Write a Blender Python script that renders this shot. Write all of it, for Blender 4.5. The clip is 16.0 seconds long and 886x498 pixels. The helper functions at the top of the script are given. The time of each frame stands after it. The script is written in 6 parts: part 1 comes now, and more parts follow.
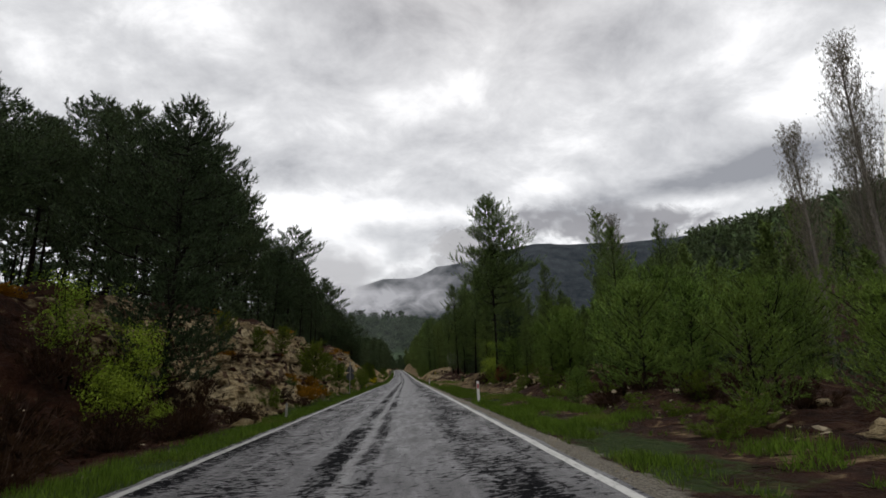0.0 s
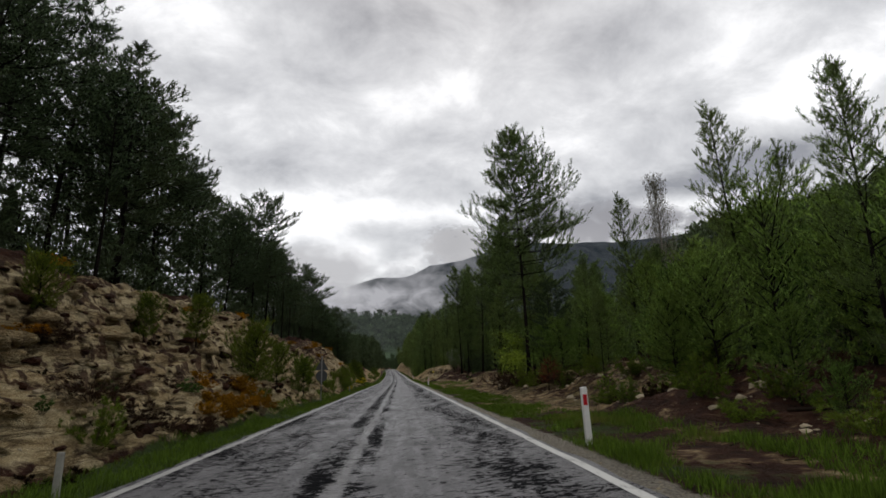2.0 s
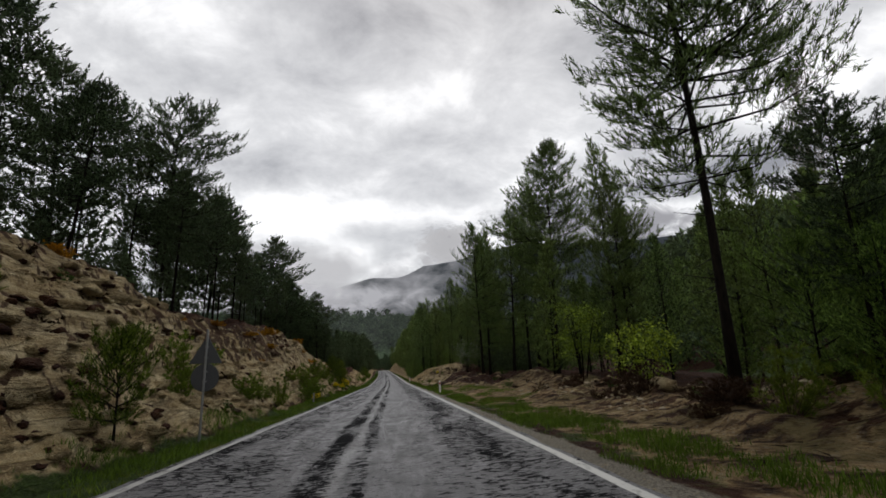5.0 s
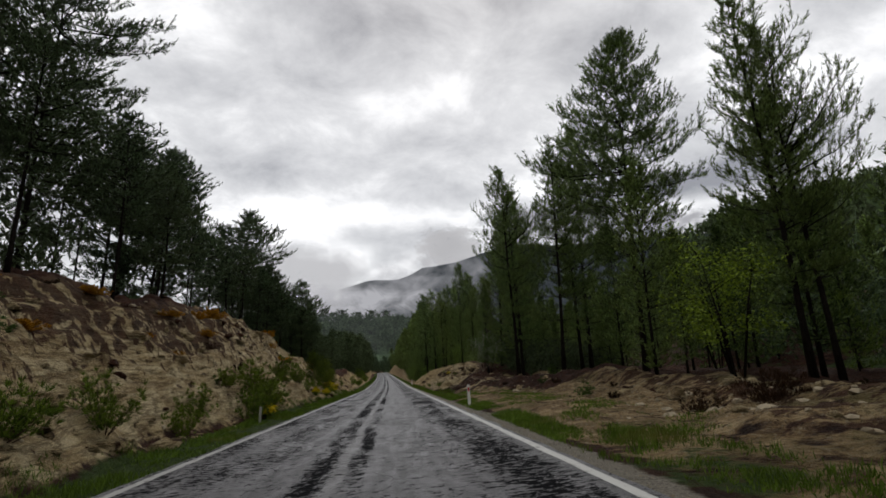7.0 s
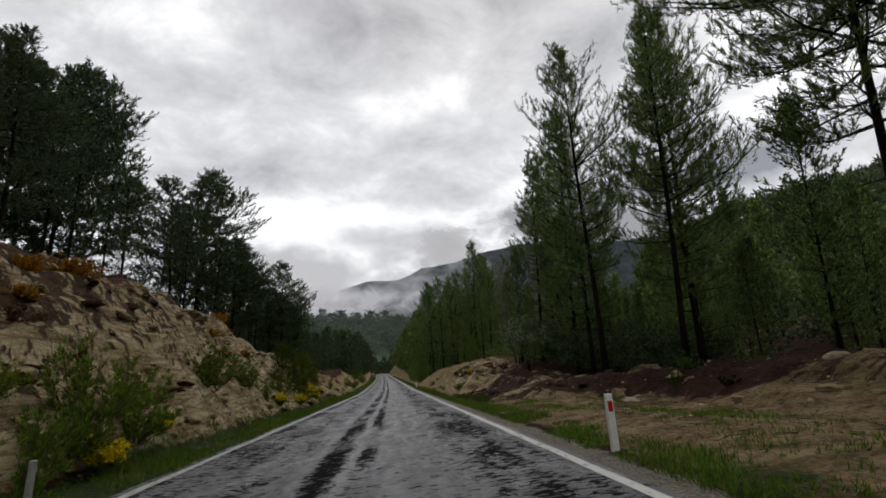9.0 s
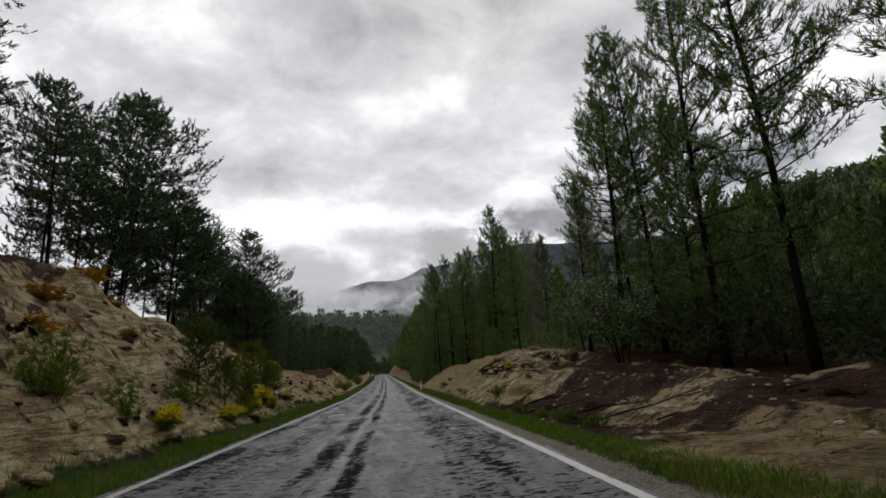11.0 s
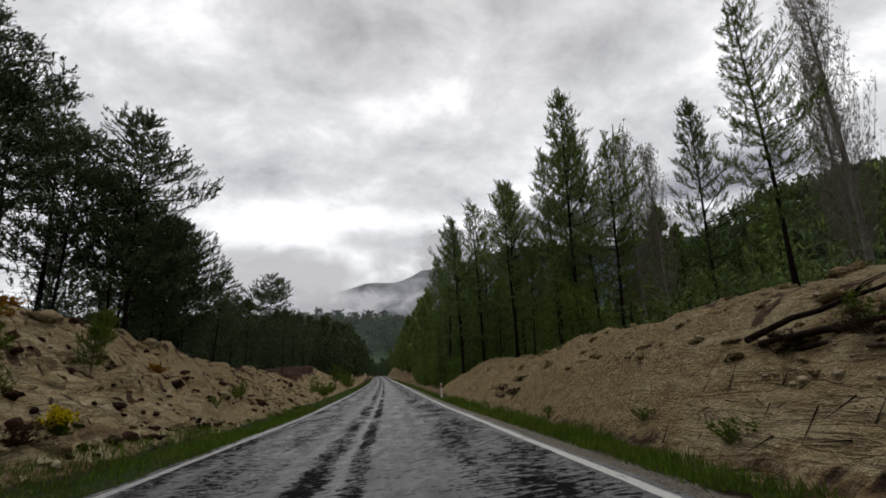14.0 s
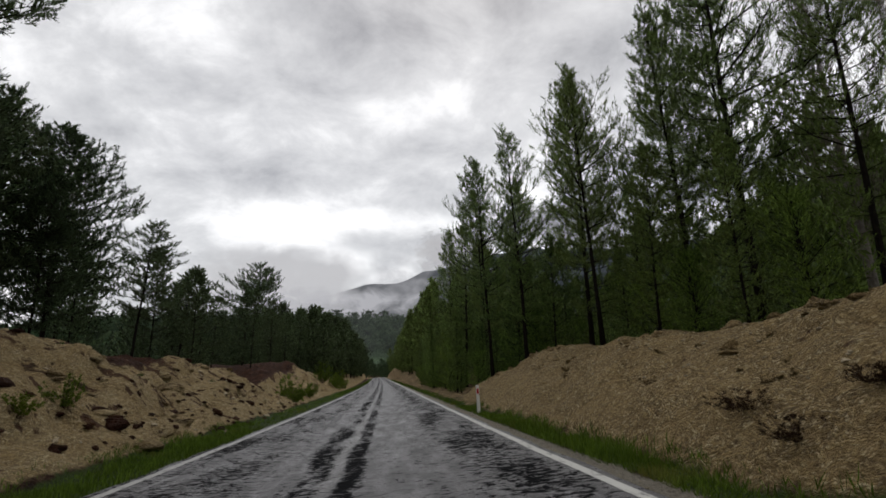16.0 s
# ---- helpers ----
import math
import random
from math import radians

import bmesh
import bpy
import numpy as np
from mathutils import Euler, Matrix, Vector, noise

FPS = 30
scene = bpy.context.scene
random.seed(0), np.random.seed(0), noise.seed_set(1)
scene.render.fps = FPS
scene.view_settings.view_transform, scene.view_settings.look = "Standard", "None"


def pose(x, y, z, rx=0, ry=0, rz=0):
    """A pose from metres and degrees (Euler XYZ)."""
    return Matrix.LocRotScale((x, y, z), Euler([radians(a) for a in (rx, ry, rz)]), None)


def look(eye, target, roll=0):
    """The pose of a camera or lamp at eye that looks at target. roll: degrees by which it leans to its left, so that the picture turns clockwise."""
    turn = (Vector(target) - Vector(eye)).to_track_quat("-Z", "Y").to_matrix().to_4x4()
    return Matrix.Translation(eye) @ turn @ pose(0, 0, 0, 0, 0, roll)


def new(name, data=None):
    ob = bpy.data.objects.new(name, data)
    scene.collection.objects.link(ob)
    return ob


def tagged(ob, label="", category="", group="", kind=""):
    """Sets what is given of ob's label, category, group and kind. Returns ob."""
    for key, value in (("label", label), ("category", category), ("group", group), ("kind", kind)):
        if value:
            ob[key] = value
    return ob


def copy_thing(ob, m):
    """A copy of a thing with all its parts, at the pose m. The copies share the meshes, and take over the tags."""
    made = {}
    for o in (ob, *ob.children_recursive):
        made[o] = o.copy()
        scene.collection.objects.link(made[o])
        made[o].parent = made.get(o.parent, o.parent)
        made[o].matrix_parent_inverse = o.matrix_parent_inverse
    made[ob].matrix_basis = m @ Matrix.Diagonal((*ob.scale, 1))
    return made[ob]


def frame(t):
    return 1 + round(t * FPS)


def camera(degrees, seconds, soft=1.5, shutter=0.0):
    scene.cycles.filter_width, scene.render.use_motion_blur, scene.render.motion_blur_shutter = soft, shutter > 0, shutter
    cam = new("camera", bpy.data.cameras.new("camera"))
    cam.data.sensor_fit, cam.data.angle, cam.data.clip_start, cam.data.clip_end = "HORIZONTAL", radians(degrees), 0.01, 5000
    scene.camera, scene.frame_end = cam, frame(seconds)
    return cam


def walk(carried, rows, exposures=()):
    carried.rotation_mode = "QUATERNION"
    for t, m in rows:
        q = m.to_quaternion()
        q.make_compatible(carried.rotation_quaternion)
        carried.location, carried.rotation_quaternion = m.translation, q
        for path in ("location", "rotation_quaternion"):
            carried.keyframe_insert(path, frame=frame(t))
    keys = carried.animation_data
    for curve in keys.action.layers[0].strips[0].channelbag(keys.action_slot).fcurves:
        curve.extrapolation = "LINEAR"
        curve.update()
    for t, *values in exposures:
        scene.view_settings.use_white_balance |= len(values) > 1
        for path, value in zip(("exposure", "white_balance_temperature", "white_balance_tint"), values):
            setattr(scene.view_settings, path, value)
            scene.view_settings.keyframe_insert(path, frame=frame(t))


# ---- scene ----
import itertools
from mathutils import Quaternion

# ---- camera: seconds, x, y, z, yaw, pitch, lean ----
ROWS = (
    (0.0, 0.272, 0.000, 1.482, -3.92, 13.76, 1.23),
    (0.5, 0.253, 3.522, 1.481, -4.16, 13.74, 1.26),
    (1.0, 0.235, 7.023, 1.475, -4.36, 13.72, 1.28),
    (1.5, 0.211, 10.508, 1.464, -4.55, 13.71, 1.31),
    (2.0, 0.182, 14.004, 1.453, -4.72, 13.69, 1.35),
    (2.5, 0.150, 17.507, 1.446, -4.89, 13.66, 1.35),
    (3.0, 0.131, 21.010, 1.443, -5.03, 13.63, 1.35),
    (3.5, 0.123, 24.531, 1.446, -5.17, 13.62, 1.37),
    (4.0, 0.108, 28.052, 1.450, -5.28, 13.66, 1.40),
    (4.5, 0.115, 31.568, 1.441, -5.37, 13.72, 1.44),
    (5.0, 0.138, 35.077, 1.429, -5.43, 13.80, 1.49),
    (5.5, 0.169, 38.578, 1.419, -5.47, 13.87, 1.55),
    (6.0, 0.197, 42.069, 1.412, -5.49, 13.95, 1.61),
    (6.5, 0.211, 45.547, 1.406, -5.49, 14.01, 1.68),
    (7.0, 0.196, 49.012, 1.401, -5.47, 14.05, 1.77),
    (7.5, 0.165, 52.470, 1.397, -5.46, 14.06, 1.89),
    (8.0, 0.138, 55.889, 1.396, -5.46, 14.07, 2.03),
    (8.5, 0.108, 59.317, 1.401, -5.47, 14.10, 2.17),
    (9.0, 0.099, 62.787, 1.404, -5.48, 14.13, 2.27),
    (9.5, 0.131, 66.240, 1.404, -5.49, 14.15, 2.36),
    (10.0, 0.185, 69.699, 1.399, -5.48, 14.16, 2.43),
    (10.5, 0.241, 73.188, 1.389, -5.48, 14.17, 2.48),
    (11.0, 0.285, 76.732, 1.375, -5.47, 14.19, 2.48),
    (11.5, 0.301, 80.358, 1.358, -5.47, 14.22, 2.44),
    (12.0, 0.277, 84.098, 1.342, -5.47, 14.28, 2.34),
    (12.5, 0.239, 87.887, 1.325, -5.51, 14.34, 2.21),
    (13.0, 0.215, 91.644, 1.309, -5.58, 14.41, 2.06),
    (13.5, 0.172, 95.406, 1.297, -5.58, 14.47, 1.94),
    (14.0, 0.142, 99.120, 1.294, -5.59, 14.55, 1.83),
    (14.5, 0.127, 102.797, 1.290, -5.60, 14.60, 1.72),
    (15.0, 0.117, 106.413, 1.290, -5.61, 14.63, 1.60),
    (15.5, 0.132, 109.929, 1.303, -5.61, 14.72, 1.47),
    (16.0, 0.173, 113.351, 1.317, -5.62, 14.77, 1.33),
)
cam = camera(81.5, 16.0, soft=1.7)
walk(cam, [(t, pose(x, y, z, 90 + p, r, w)) for t, x, y, z, w, p, r in ROWS])

# ---- sky, sun and exposure ----
def node(nt, kind, **values):
    n = nt.nodes.new(kind)
    for key, value in values.items():
        n.inputs[key.replace("_", " ")].default_value = value
    return n


def maths(nt, op, a, b=None, clamp=False):
    n = nt.nodes.new("ShaderNodeMath")
    n.operation, n.use_clamp = op, clamp
    for i, v in enumerate((a, b)):
        if v is None:
            continue
        if isinstance(v, (int, float)):
            n.inputs[i].default_value = v
        else:
            nt.links.new(v, n.inputs[i])
    return n.outputs[0]


def ramp(nt, value, *stops):
    n = nt.nodes.new("ShaderNodeValToRGB")
    e = n.color_ramp.elements
    while len(e) < len(stops):
        e.new(0.5)
    for el, (p, c) in zip(e, stops):
        el.position, el.color = p, (*c, 1) if len(c) == 3 else c
    nt.links.new(value, n.inputs[0])
    return n.outputs[0]


def grey(v):
    return (v, v, v)


def mixed(nt, fac, a, b, blend="MIX"):
    n = nt.nodes.new("ShaderNodeMix")
    n.data_type, n.blend_type = "RGBA", blend
    for sock, v in ((n.inputs["Factor"], fac), (n.inputs[6], a), (n.inputs[7], b)):
        if isinstance(v, (int, float)):
            sock.default_value = v
        elif isinstance(v, tuple):
            sock.default_value = (*v, 1)
        else:
            nt.links.new(v, sock)
    return n.outputs[2]


def noise_of(nt, vector, scale, detail=4, rough=0.55, distort=0.0):
    n = node(nt, "ShaderNodeTexNoise", Scale=scale, Detail=detail, Roughness=rough, Distortion=distort)
    nt.links.new(vector, n.inputs["Vector"])
    return n.outputs["Fac"]


def stretched(nt, vector, sx, sy, sz, offset=(0, 0, 0)):
    n = nt.nodes.new("ShaderNodeMapping")
    n.inputs["Scale"].default_value, n.inputs["Location"].default_value = (sx, sy, sz), offset
    nt.links.new(vector, n.inputs["Vector"])
    return n.outputs[0]


CLOUDS = ((0.1, 28.7, 7.6, 2.4, 0.2),
          (-1.0, 17.8, 9.0, 1.5, 0.36),
          (-13.2, 16.1, 6.7, 2.6, 0.3),
          (-6.4, 12.4, 6.9, 2.5, 0.22),
          (43.7, 24.7, 7.7, 2.7, 0.36),
          (11.0, 26.0, 5.6, 2.0, -0.16),
          (-12.8, 21.5, 6.8, 1.4, -0.2),
          (15.3, 36.2, 25.5, 4.9, -0.1),
          (-32.1, 30.1, 13.9, 8.0, 0.07),
          (40.4, 19.3, 5.3, 1.6, -0.6),
          (21.2, 16.8, 5.6, 1.9, -0.55),
          (30.7, 18.5, 4.9, 1.2, -0.45),
          (35.1, 16.2, 6.2, 0.8, 0.3),
          (16.4, 19.7, 4.2, 1.2, 0.2),
          (6.4, 14.3, 2.6, 1.7, -0.55),
          (-10.7, 13.5, 3.1, 1.4, -0.15),
          (26.5, 31.4, 8.5, 3.4, -0.1))


def make_sky():
    w = bpy.data.worlds.new("overcast_sky")
    w.use_nodes = True
    nt = w.node_tree
    nt.nodes.clear()
    way = nt.nodes.new("ShaderNodeTexCoord").outputs["Generated"]
    part = nt.nodes.new("ShaderNodeSeparateXYZ")
    nt.links.new(way, part.inputs[0])
    up = maths(nt, "ADD", maths(nt, "MAXIMUM", part.outputs[2], 0.0), 0.42)
    flat = nt.nodes.new("ShaderNodeCombineXYZ")
    nt.links.new(maths(nt, "DIVIDE", part.outputs[0], up), flat.inputs[0])
    nt.links.new(maths(nt, "DIVIDE", part.outputs[1], up), flat.inputs[1])
    large = noise_of(nt, stretched(nt, flat.outputs[0], 1, 1, 1, (0.35, 0.2, 0)), 2.0, 4, 0.5, 0.1)
    fine = noise_of(nt, stretched(nt, flat.outputs[0], 1, 1.15, 1, (1.7, 0.4, 0)), 5.2, 9, 0.62, 0.25)
    cover = maths(nt, "ADD", maths(nt, "MULTIPLY", maths(nt, "SUBTRACT", large, 0.5), 1.0), maths(nt, "MULTIPLY", maths(nt, "SUBTRACT", fine, 0.5), 1.15))
    cover = maths(nt, "ADD", cover, 0.5)
    # thick and thin places of the cloud: bearing, height, half widths in degrees, amount
    bearing = maths(nt, "MULTIPLY", maths(nt, "ARCTAN2", part.outputs[0], part.outputs[1]), 57.296)
    height = maths(nt, "MULTIPLY", maths(nt, "ARCSINE", part.outputs[2]), 57.296)
    for a, e, wa, we, amount in CLOUDS:
        p = maths(nt, "POWER", maths(nt, "ABSOLUTE", maths(nt, "DIVIDE", maths(nt, "SUBTRACT", bearing, a), wa)), 2.0)
        q = maths(nt, "POWER", maths(nt, "ABSOLUTE", maths(nt, "DIVIDE", maths(nt, "SUBTRACT", height, e), we)), 2.0)
        lobe = maths(nt, "EXPONENT", maths(nt, "MULTIPLY", maths(nt, "ADD", p, q), -1.0))
        cover = maths(nt, "ADD", cover, maths(nt, "MULTIPLY", lobe, amount))
    cloud = ramp(nt, cover, (0.05, (0.26, 0.257, 0.265)), (0.34, (0.5, 0.496, 0.5)), (0.55, (0.67, 0.665, 0.665)), (0.8, (1.0, 0.99, 0.985)))
    sky = nt.nodes.new("ShaderNodeTexSky")
    sky.sky_type, sky.sun_disc, sky.sun_elevation, sky.sun_rotation = "NISHITA", False, radians(52), radians(10)
    both = mixed(nt, 0.012, cloud, sky.outputs[0])
    bg = node(nt, "ShaderNodeBackground", Strength=1.0)
    nt.links.new(both, bg.inputs[0])
    nt.links.new(bg.outputs[0], nt.nodes.new("ShaderNodeOutputWorld").inputs[0])
    scene.world = w


make_sky()
sun = new("sun", bpy.data.lights.new("sun", "SUN"))
sun.data.energy, sun.data.angle, sun.data.color = 0.6, radians(25), (1.0, 0.97, 0.92)
sun.matrix_world = look((0, 0, 60), (-8, -38, 0))
scene.view_settings.exposure = 0.1

# ---- materials ----
def material(name, build):
    m = bpy.data.materials.new(name)
    m.use_nodes = True
    nt = m.node_tree
    bsdf = nt.nodes["Principled BSDF"]
    build(nt, bsdf)
    return m


def place_of(nt):
    return nt.nodes.new("ShaderNodeNewGeometry").outputs["Position"]


def local_of(nt):
    return nt.nodes.new("ShaderNodeTexCoord").outputs["Object"]


def attribute(nt, name):
    n = nt.nodes.new("ShaderNodeAttribute")
    n.attribute_name = name
    return n.outputs["Fac"]


def bump(nt, bsdf, height, strength, distance):
    b = node(nt, "ShaderNodeBump", Strength=strength, Distance=distance)
    nt.links.new(height, b.inputs["Height"])
    nt.links.new(b.outputs[0], bsdf.inputs["Normal"])


def foliage(name, dark, light, dry=None, rough=0.5, sheen=0.06, thin=0.3):
    """Leaves and needles: each blade and each plant its own tone, damp sheen, some light passing through."""
    def build(nt, bsdf):
        geo = nt.nodes.new("ShaderNodeNewGeometry")
        info = nt.nodes.new("ShaderNodeObjectInfo")
        c = mixed(nt, maths(nt, "POWER", geo.outputs["Random Per Island"], 1.7), dark, light)
        clump = noise_of(nt, local_of(nt), 0.8, 3, 0.6)
        c = mixed(nt, ramp(nt, clump, (0.4, grey(0.4)), (0.6, grey(0))), c, tuple(0.6 * v for v in dark))
        own = info.outputs["Random"]
        c = mixed(nt, maths(nt, "MULTIPLY", own, 0.4), c, tuple(0.55 * v for v in dark))
        warm = maths(nt, "FRACT", maths(nt, "MULTIPLY", own, 7.31))
        c = mixed(nt, maths(nt, "MULTIPLY", warm, 0.18), c, (light[0] * 1.05, light[1] * 0.8, light[2] * 0.7))
        if dry:
            n = noise_of(nt, local_of(nt), 0.55, 3)
            c = mixed(nt, ramp(nt, n, (0.58, grey(0)), (0.72, grey(0.6))), c, dry)
        nt.links.new(c, bsdf.inputs["Base Color"])
        bsdf.inputs["Roughness"].default_value = rough
        bsdf.inputs["Specular IOR Level"].default_value = sheen
        through_leaf = nt.nodes.new("ShaderNodeBsdfTranslucent")
        nt.links.new(c, through_leaf.inputs[0])
        both = node(nt, "ShaderNodeMixShader", Fac=thin)
        nt.links.new(bsdf.outputs[0], both.inputs[1])
        nt.links.new(through_leaf.outputs[0], both.inputs[2])
        nt.links.new(both.outputs[0], nt.nodes["Material Output"].inputs[0])
    return material(name, build)


def bark(name, dark, light):
    def build(nt, bsdf):
        p = stretched(nt, local_of(nt), 6, 6, 1.4)
        n = noise_of(nt, p, 2.2, 6, 0.65)
        nt.links.new(ramp(nt, n, (0.35, dark), (0.68, light)), bsdf.inputs["Base Color"])
        bsdf.inputs["Roughness"].default_value = 0.9
        bsdf.inputs["Specular IOR Level"].default_value = 0.08
        bump(nt, bsdf, n, 0.8, 0.04)
    return material(name, build)


def plain(name, colour, rough=0.5, metal=0.0, wear=0.25, scale=9.0):
    def build(nt, bsdf):
        n = noise_of(nt, local_of(nt), scale, 5, 0.6)
        c = mixed(nt, ramp(nt, n, (0.4, grey(0)), (0.75, grey(wear))), colour, tuple(0.45 * v for v in colour))
        nt.links.new(c, bsdf.inputs["Base Color"])
        bsdf.inputs["Roughness"].default_value, bsdf.inputs["Metallic"].default_value = rough, metal
        bump(nt, bsdf, n, 0.15, 0.004)
    return material(name, build)


def ground_material():
    def build(nt, bsdf):
        p = place_of(nt)
        big = noise_of(nt, p, 0.35, 6, 0.6)
        mid = noise_of(nt, p, 1.7, 7, 0.62, 0.4)
        grit = noise_of(nt, p, 9, 7, 0.72)
        strata = noise_of(nt, stretched(nt, p, 0.8, 0.55, 2.2), 1.1, 6, 0.62, 0.9)
        warped = nt.nodes.new("ShaderNodeVectorMath")
        warped.operation = "ADD"
        nt.links.new(stretched(nt, p, 1.0, 0.6, 1.9), warped.inputs[0])
        wobble = node(nt, "ShaderNodeTexNoise", Scale=2.0, Detail=4.0)
        nt.links.new(p, wobble.inputs["Vector"])
        nt.links.new(wobble.outputs["Color"], warped.inputs[1])
        chips = nt.nodes.new("ShaderNodeTexVoronoi")
        chips.inputs["Scale"].default_value, chips.inputs["Randomness"].default_value = 19.0, 1.0
        nt.links.new(warped.outputs[0], chips.inputs["Vector"])
        hue = nt.nodes.new("ShaderNodeSeparateColor")
        nt.links.new(chips.outputs["Color"], hue.inputs[0])
        pebble = ramp(nt, hue.outputs[0], (0.0, (0.16, 0.11, 0.045)), (0.4, (0.37, 0.265, 0.12)), (0.75, (0.47, 0.355, 0.18)), (1.0, (0.7, 0.59, 0.37)))
        pebble = mixed(nt, ramp(nt, chips.outputs["Distance"], (0.35, grey(0)), (0.75, grey(0.8))), pebble, (0.09, 0.06, 0.03))
        rock = ramp(nt, strata, (0.36, (0.18, 0.12, 0.056)), (0.46, (0.48, 0.365, 0.195)), (0.6, (0.72, 0.6, 0.37)))
        # low spots painted dark, for the shaded undersides of ledges
        rock = mixed(nt, ramp(nt, mid, (0.36, grey(0.6)), (0.46, grey(0))), rock, (0.1, 0.06, 0.03))
        seam = noise_of(nt, stretched(nt, p, 0.45, 0.3, 2.6), 1.5, 5, 0.6, 0.5)
        gap = maths(nt, "MULTIPLY", ramp(nt, seam, (0.455, grey(0)), (0.485, grey(1)), (0.5, grey(1)), (0.53, grey(0))), maths(nt, "SUBTRACT", 1.0, attribute(nt, "sand")))
        rock = mixed(nt, maths(nt, "MULTIPLY", gap, 0.55), rock, (0.055, 0.03, 0.016))
        rock = mixed(nt, 0.35, rock, pebble)
        sand = mixed(nt, ramp(nt, mid, (0.4, grey(0.5)), (0.56, grey(0.1))), pebble, (0.4, 0.285, 0.13))
        sand = mixed(nt, ramp(nt, grit, (0.36, grey(0.7)), (0.5, grey(0))), sand, (0.1, 0.066, 0.033))
        rock = mixed(nt, attribute(nt, "sand"), rock, sand)
        litter = ramp(nt, mid, (0.3, (0.012, 0.005, 0.003)), (0.52, (0.05, 0.018, 0.01)), (0.75, (0.1, 0.045, 0.023)))
        tuft = noise_of(nt, stretched(nt, p, 0.55, 1.0, 0.7), 2.3, 5, 0.6, 0.3)
        litter = mixed(nt, ramp(nt, grit, (0.5, grey(0)), (0.7, grey(0.5))), litter, (0.12, 0.07, 0.034))
        soil = ramp(nt, mid, (0.32, (0.1, 0.062, 0.029)), (0.5, (0.3, 0.205, 0.1)), (0.7, (0.52, 0.39, 0.215)))
        soil = mixed(nt, ramp(nt, grit, (0.36, grey(0.75)), (0.5, grey(0))), soil, (0.05, 0.032, 0.018))
        soil = mixed(nt, ramp(nt, hue.outputs[1], (0.86, grey(0)), (0.9, grey(0.7))), soil, (0.38, 0.32, 0.22))
        soil = mixed(nt, ramp(nt, big, (0.5, grey(0)), (0.6, grey(0.75))), soil, (0.1, 0.085, 0.03))
        grass = ramp(nt, grit, (0.3, (0.016, 0.026, 0.006)), (0.55, (0.045, 0.075, 0.014)), (0.75, (0.12, 0.12, 0.045)))
        gravel = ramp(nt, noise_of(nt, p, 26, 5, 0.75), (0.34, (0.09, 0.08, 0.065)), (0.5, (0.28, 0.25, 0.2)), (0.68, (0.46, 0.42, 0.35)))
        loose = maths(nt, "MULTIPLY", maths(nt, "SUBTRACT", big, 0.5), 1.5)
        wob = maths(nt, "MULTIPLY", maths(nt, "SUBTRACT", mid, 0.5), 1.3)
        def mask(name):
            return ramp(nt, maths(nt, "ADD", attribute(nt, name), wob), (0.4, grey(0)), (0.6, grey(1)))
        c = mixed(nt, mask("soil"), litter, soil)
        c = mixed(nt, mask("rock"), c, rock)
        patch = ramp(nt, maths(nt, "ADD", maths(nt, "MULTIPLY", attribute(nt, "brown"), 0.3), tuft), (0.67, grey(0)), (0.72, grey(0.9)))
        c = mixed(nt, patch, c, litter)
        turf = ramp(nt, maths(nt, "ADD", maths(nt, "ADD", attribute(nt, "grass"), wob), loose), (0.42, grey(0)), (0.62, grey(1)))
        c = mixed(nt, turf, c, grass)
        c = mixed(nt, mask("gravel"), c, gravel)
        nt.links.new(c, bsdf.inputs["Base Color"])
        bsdf.inputs["Roughness"].default_value = 0.85
        bsdf.inputs["Specular IOR Level"].default_value = 0.1
        h = maths(nt, "ADD", maths(nt, "MULTIPLY", grit, 0.6), maths(nt, "SUBTRACT", mid, maths(nt, "MULTIPLY", chips.outputs["Distance"], 0.25)))
        h = maths(nt, "ADD", h, maths(nt, "MULTIPLY", maths(nt, "MULTIPLY", strata, 0.6), maths(nt, "SUBTRACT", 1.0, attribute(nt, "sand"))))
        h = maths(nt, "SUBTRACT", h, maths(nt, "MULTIPLY", gap, 0.5))
        bump(nt, bsdf, h, 1.0, 0.3)
    return material("bank_earth_and_rock", build)


